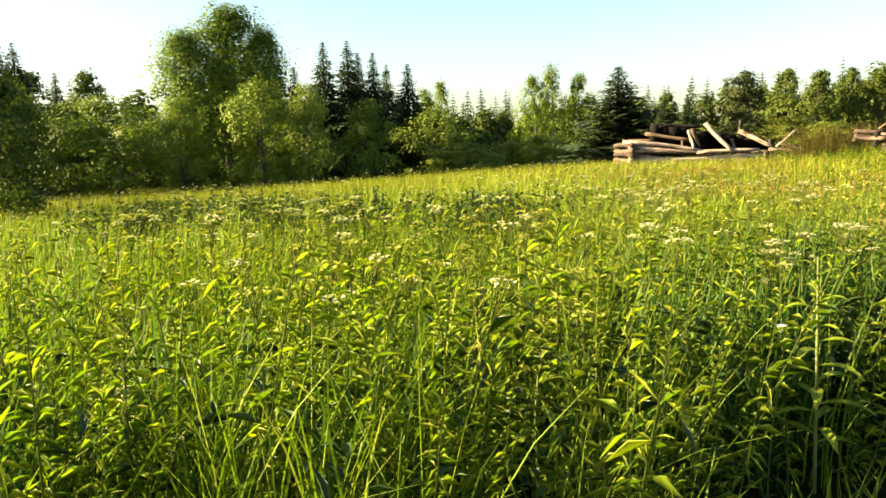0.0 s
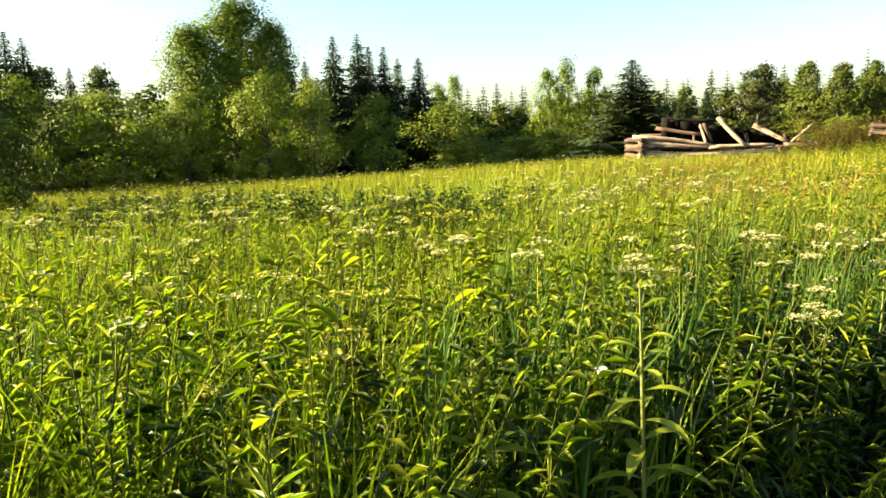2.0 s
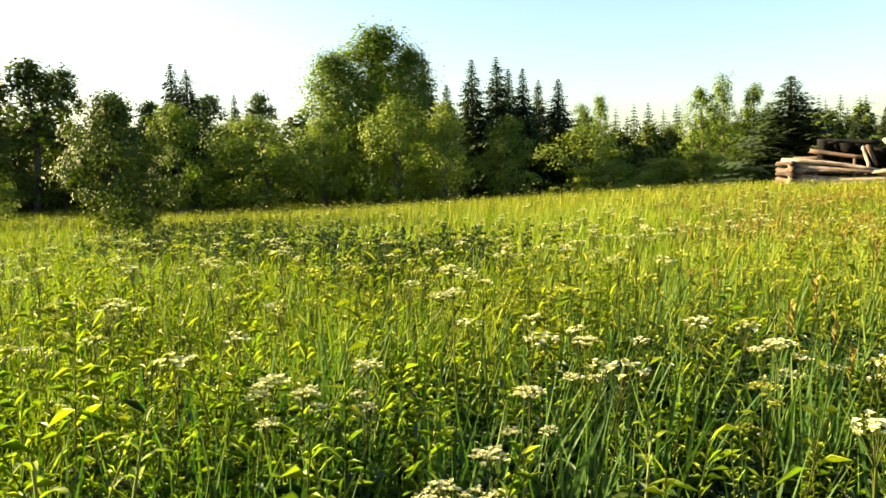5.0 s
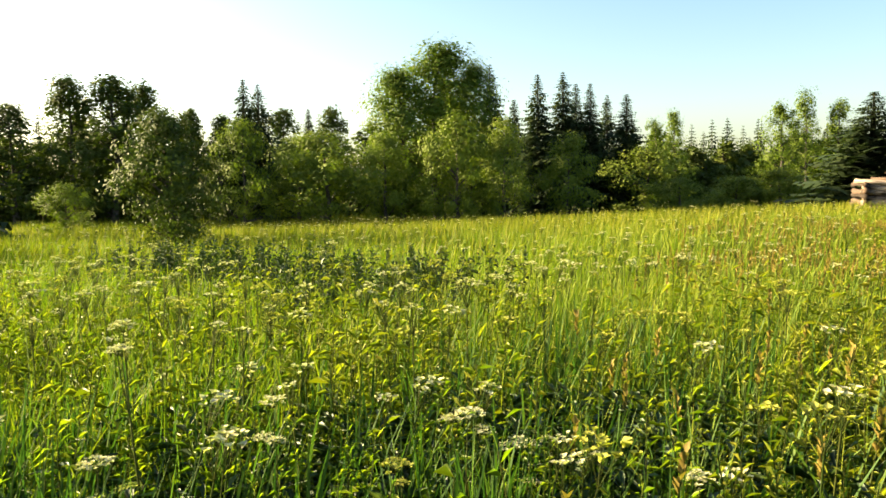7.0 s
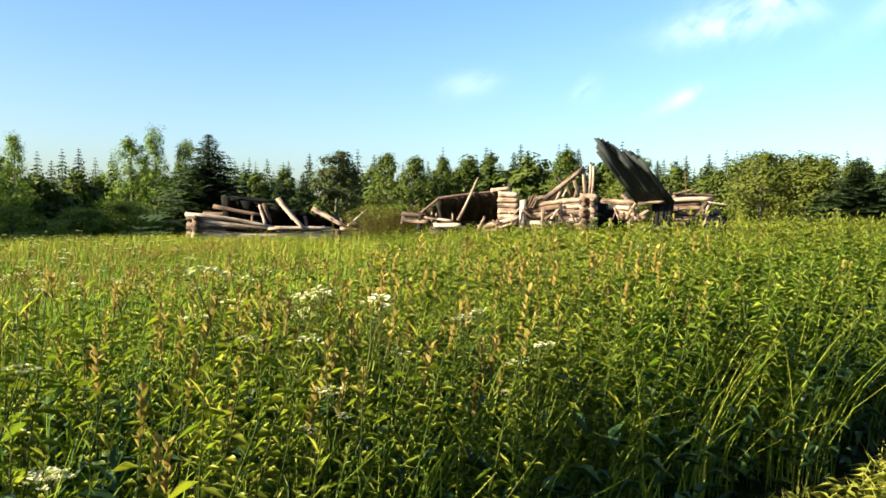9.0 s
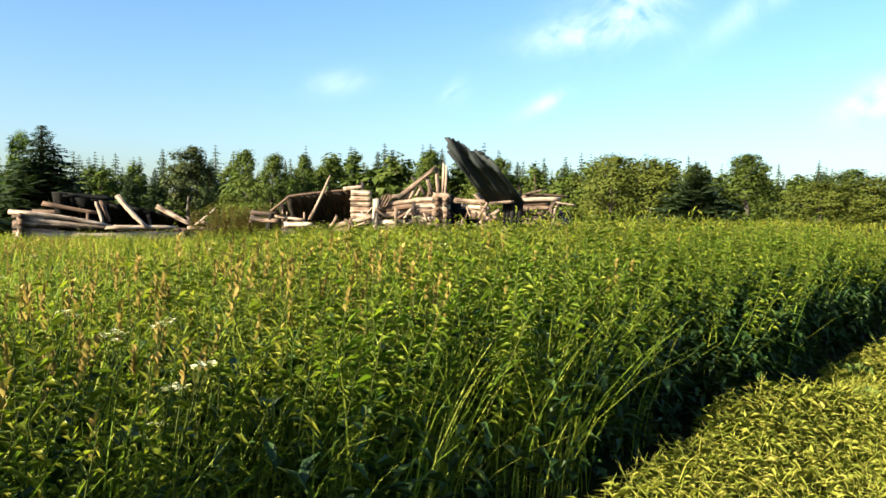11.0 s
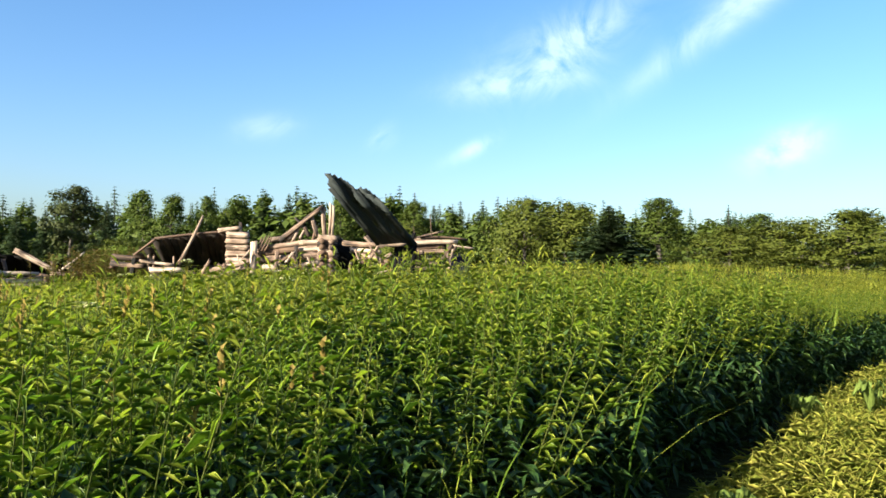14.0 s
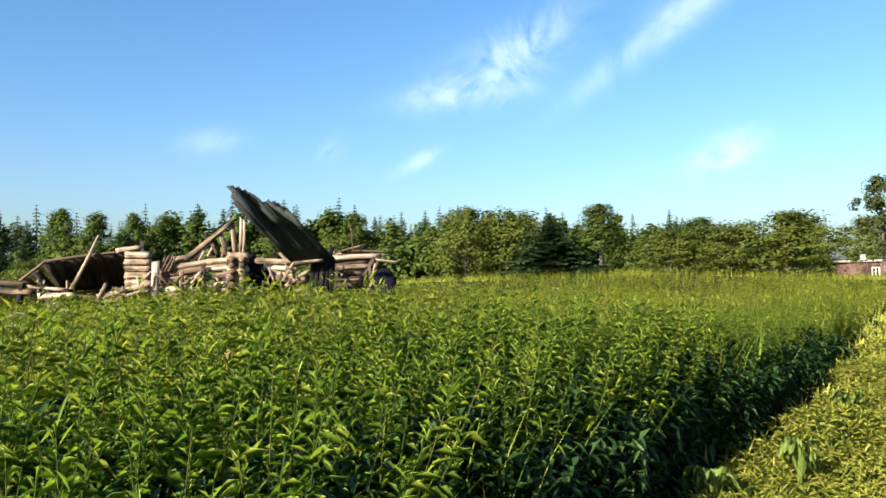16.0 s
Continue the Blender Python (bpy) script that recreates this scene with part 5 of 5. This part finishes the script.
# ---- single plants standing out at the meadow's edge ----
def umbel_plant(at, top, heads, size, seed, mat, label, group):
    """A tall stalk that forks into a few flat flower heads and carries two small leaves."""
    r = np.random.default_rng(seed)
    x, y = at
    z0 = float(ground_z(x, y))
    t = thing("umbel_plant", label, "flower", group, (x, y, z0))
    H = top - z0
    bend = r.normal(0, 0.05, 2)
    fork = np.array([bend[0], bend[1], H * 0.72])
    hp = Heap()
    tube(hp, [(0, 0, 0), fork * [0.4, 0.4, 0.5], fork], [0.006, 0.005, 0.004], 5)
    part("stalk", hp.mesh("stalk", M_STEM, True), t)
    for k in range(heads):
        a = k * 2.4 + r.uniform(0, 1)
        off = 0.0 if k == 0 else size * r.uniform(0.9, 1.7)
        c = fork * [1.15, 1.15, 1.0] + np.array([math.cos(a) * off, math.sin(a) * off, H * 0.28 - (0 if k == 0 else r.uniform(0.02, 0.16))])
        s = size * (1.0 if k == 0 else r.uniform(0.55, 0.85))
        twig, flo = Heap(), Heap()
        hub = c - np.array([0, 0, s * 0.75])
        tube(twig, [fork, fork * 0.4 + hub * 0.6 + np.array([math.cos(a), math.sin(a), 0]) * off * 0.15, hub], [0.003, 0.0025, 0.002], 4)
        rays = 16
        th = np.arange(rays) * 2.4
        rad = np.sqrt((np.arange(rays) + 0.5) / rays) * s
        tips = c + np.stack([np.cos(th) * rad, np.sin(th) * rad, -0.25 * rad * rad / s + r.normal(0, 0.004, rays)], 1)
        stems(twig, np.repeat(hub[None], rays, 0), tips, 0.0012, 0.001)
        q = np.repeat(tips, 9, 0) + r.normal(0, s * 0.075, (rays * 9, 3)) * [1, 1, 0.45]
        b = r.uniform(0, 6.28, len(q))
        slips(flo, q, unit(np.stack([np.cos(b), np.sin(b), r.uniform(0.0, 0.7, len(q))], 1)), np.full(len(q), s * 0.26), np.full(len(q), s * 0.22), 0.0)
        part("twig", twig.mesh("twig", M_STEM), t)
        part("flower_head", flo.mesh("flower_head", mat), t)
    for k in range(2):
        lf = Heap()
        a0, z = r.uniform(0, 6.28), H * (0.3 + 0.2 * k)
        n = 9
        u = np.linspace(0.15, 1, n)
        rib = np.stack([np.cos(a0) * u * 0.13, np.sin(a0) * u * 0.13, z + 0.06 * u - 0.06 * u * u], 1)
        for sgn in (-1, 1):
            w = unit(np.stack([np.cos(a0 + sgn * 0.9) * np.ones(n), np.sin(a0 + sgn * 0.9) * np.ones(n), 0.2 * np.ones(n)], 1))
            leaves(lf, rib, w, 0.055 * (1.1 - 0.7 * u), 0.02 * (1.1 - 0.6 * u), 0.2)
        part("leaf", lf.mesh("leaf", M_HERB), t)
    return t


CREAM, SEEDY = "creamy white flat umbel heads on a thin green stalk", "yellowing seed heads on a branching stalk in the grass"
for i, (x, y, z, heads, size) in enumerate(((1.58, 3.40, 1.13, 2, 0.055), (2.35, 3.70, 0.99, 3, 0.055), (3.04, 3.75, 0.96, 3, 0.05), (2.98, 3.48, 0.86, 3, 0.05), (2.95, 3.36, 0.83, 3, 0.045),
                                            (2.81, 3.36, 0.66, 2, 0.05), (2.46, 3.80, 1.0, 3, 0.05), (2.73, 4.30, 1.25, 3, 0.05), (3.81, 4.61, 0.92, 3, 0.06), (4.02, 4.90, 0.72, 3, 0.06),
                                            (3.16, 4.55, 0.95, 3, 0.05), (2.30, 3.87, 0.92, 3, 0.05), (6.85, 5.05, 0.89, 3, 0.045), (7.99, 5.60, 0.84, 2, 0.045), (6.13, 4.85, 0.85, 4, 0.05),
                                            (5.95, 4.75, 0.80, 3, 0.05), (4.60, 4.60, 0.80, 3, 0.05), (5.30, 4.80, 0.78, 3, 0.05), (-0.55, 2.45, 0.72, 2, 0.06))):
    umbel_plant((x, y), z, heads, size, 900 + i, M_UMBEL, CREAM, "white umbel plants")
for i, (x, y, z, heads, size) in enumerate(((0.78, 3.05, 0.70, 4, 0.05), (0.72, 4.30, 0.95, 4, 0.05), (1.19, 2.95, 0.86, 3, 0.05), (0.55, 4.70, 1.0, 4, 0.05), (0.95, 4.85, 1.02, 4, 0.05), (3.80, 4.30, 0.86, 3, 0.05))):
    umbel_plant((x, y), z, heads, size, 950 + i, M_YELLOW, SEEDY, "yellow umbel plants")


def leafy_stalk(at, top, count, seed, label):
    """One stout stalk with long arched leaves, each of them a part."""
    r = np.random.default_rng(seed)
    x, y = at
    z0 = float(ground_z(x, y))
    t = thing("willowherb_stalk", label, "herb", "stout willowherb stalks", (x, y, z0))
    H = top - z0
    lean = r.normal(0.04, 0.05, 2)
    hp = Heap()
    pts = [(lean[0] * H * u * u, lean[1] * H * u * u, H * u) for u in (0, 0.35, 0.7, 1.0)]
    tube(hp, pts, [0.009, 0.008, 0.006, 0.003], 6)
    part("stem", hp.mesh("stem", M_PALESTEM, True), t)
    for k in range(count):
        u = 0.22 + 0.76 * k / (count - 1)
        a = k * 2.4 + r.normal(0, 0.2)
        L = 0.24 * (1.0 - 0.72 * max(0, u - 0.55) / 0.45) * r.uniform(0.85, 1.15)
        W = L * r.uniform(0.18, 0.24)
        up = 0.35 + 0.9 * max(0, u - 0.7) / 0.3
        U, V = np.meshgrid(np.linspace(0, 1, 7), np.linspace(-1, 1, 3))
        wid = W * 0.5 * np.sin(np.clip(U * 0.96 + 0.04, 0, 1) * math.pi) ** 0.8
        X, Y, Z = L * U * (1 - 0.12 * U), V * wid, L * (up * U - (up * 0.55 + 0.25) * U * U) + np.abs(V) * wid * 0.5
        foot = np.array([lean[0] * H * u * u, lean[1] * H * u * u, H * u])
        q = np.stack([X * math.cos(a) - Y * math.sin(a), X * math.sin(a) + Y * math.cos(a), Z], -1).reshape(-1, 3) + foot
        ids = np.arange(21).reshape(3, 7)
        part("leaf", mesh_from("leaf", q, np.stack([ids[:-1, :-1], ids[:-1, 1:], ids[1:, 1:], ids[1:, :-1]], -1).reshape(-1, 4), None, M_HERB, True), t)
    return t


M_PALESTEM = leafy("pale_stems", [(0.1, (0.09, 0.12, 0.03)), (0.9, (0.16, 0.18, 0.06))], 0.1, 0.3)
for i, (x, y, z, count) in enumerate(((2.16, 2.92, 1.02, 24), (1.62, 2.85, 0.80, 18), (0.95, 2.75, 0.72, 18), (3.35, 3.75, 0.85, 18), (1.95, 3.35, 0.95, 20), (0.35, 2.9, 0.78, 18), (5.6, 4.75, 0.8, 18))):
    leafy_stalk((x, y), z, count, 40 + i, "stout willowherb with a pale stem and long arched leaves")

# a white bell flower on a thin stem beside the stout willowherb
bell = thing("white_bell_flower", "single white bell-shaped flower on a thin green stem", "flower", at=(2.03, 2.98, float(ground_z(2.03, 2.98))))
hp = Heap()
tube(hp, [(0, 0, 0), (0.01, 0, 0.35), (0, 0, 0.69)], [0.004, 0.003, 0.002], 5)
part("stem", hp.mesh("stem", M_STEM, True), bell)
ang, ring = np.arange(10) * 2 * math.pi / 10, np.arange(4)
vs = np.concatenate([np.stack([np.cos(ang) * rad * (1 + 0.12 * (np.arange(10) % 2)), np.sin(ang) * rad, np.full(10, zz)], 1) for rad, zz in ((0.003, 0.685), (0.008, 0.70), (0.013, 0.715), (0.021, 0.72))])
qs = [(i * 10 + j, i * 10 + (j + 1) % 10, i * 10 + 10 + (j + 1) % 10, i * 10 + 10 + j) for i in range(3) for j in range(10)]
part("flower", mesh_from("flower", vs, qs, None, M_PETAL, True), bell, "white petals")
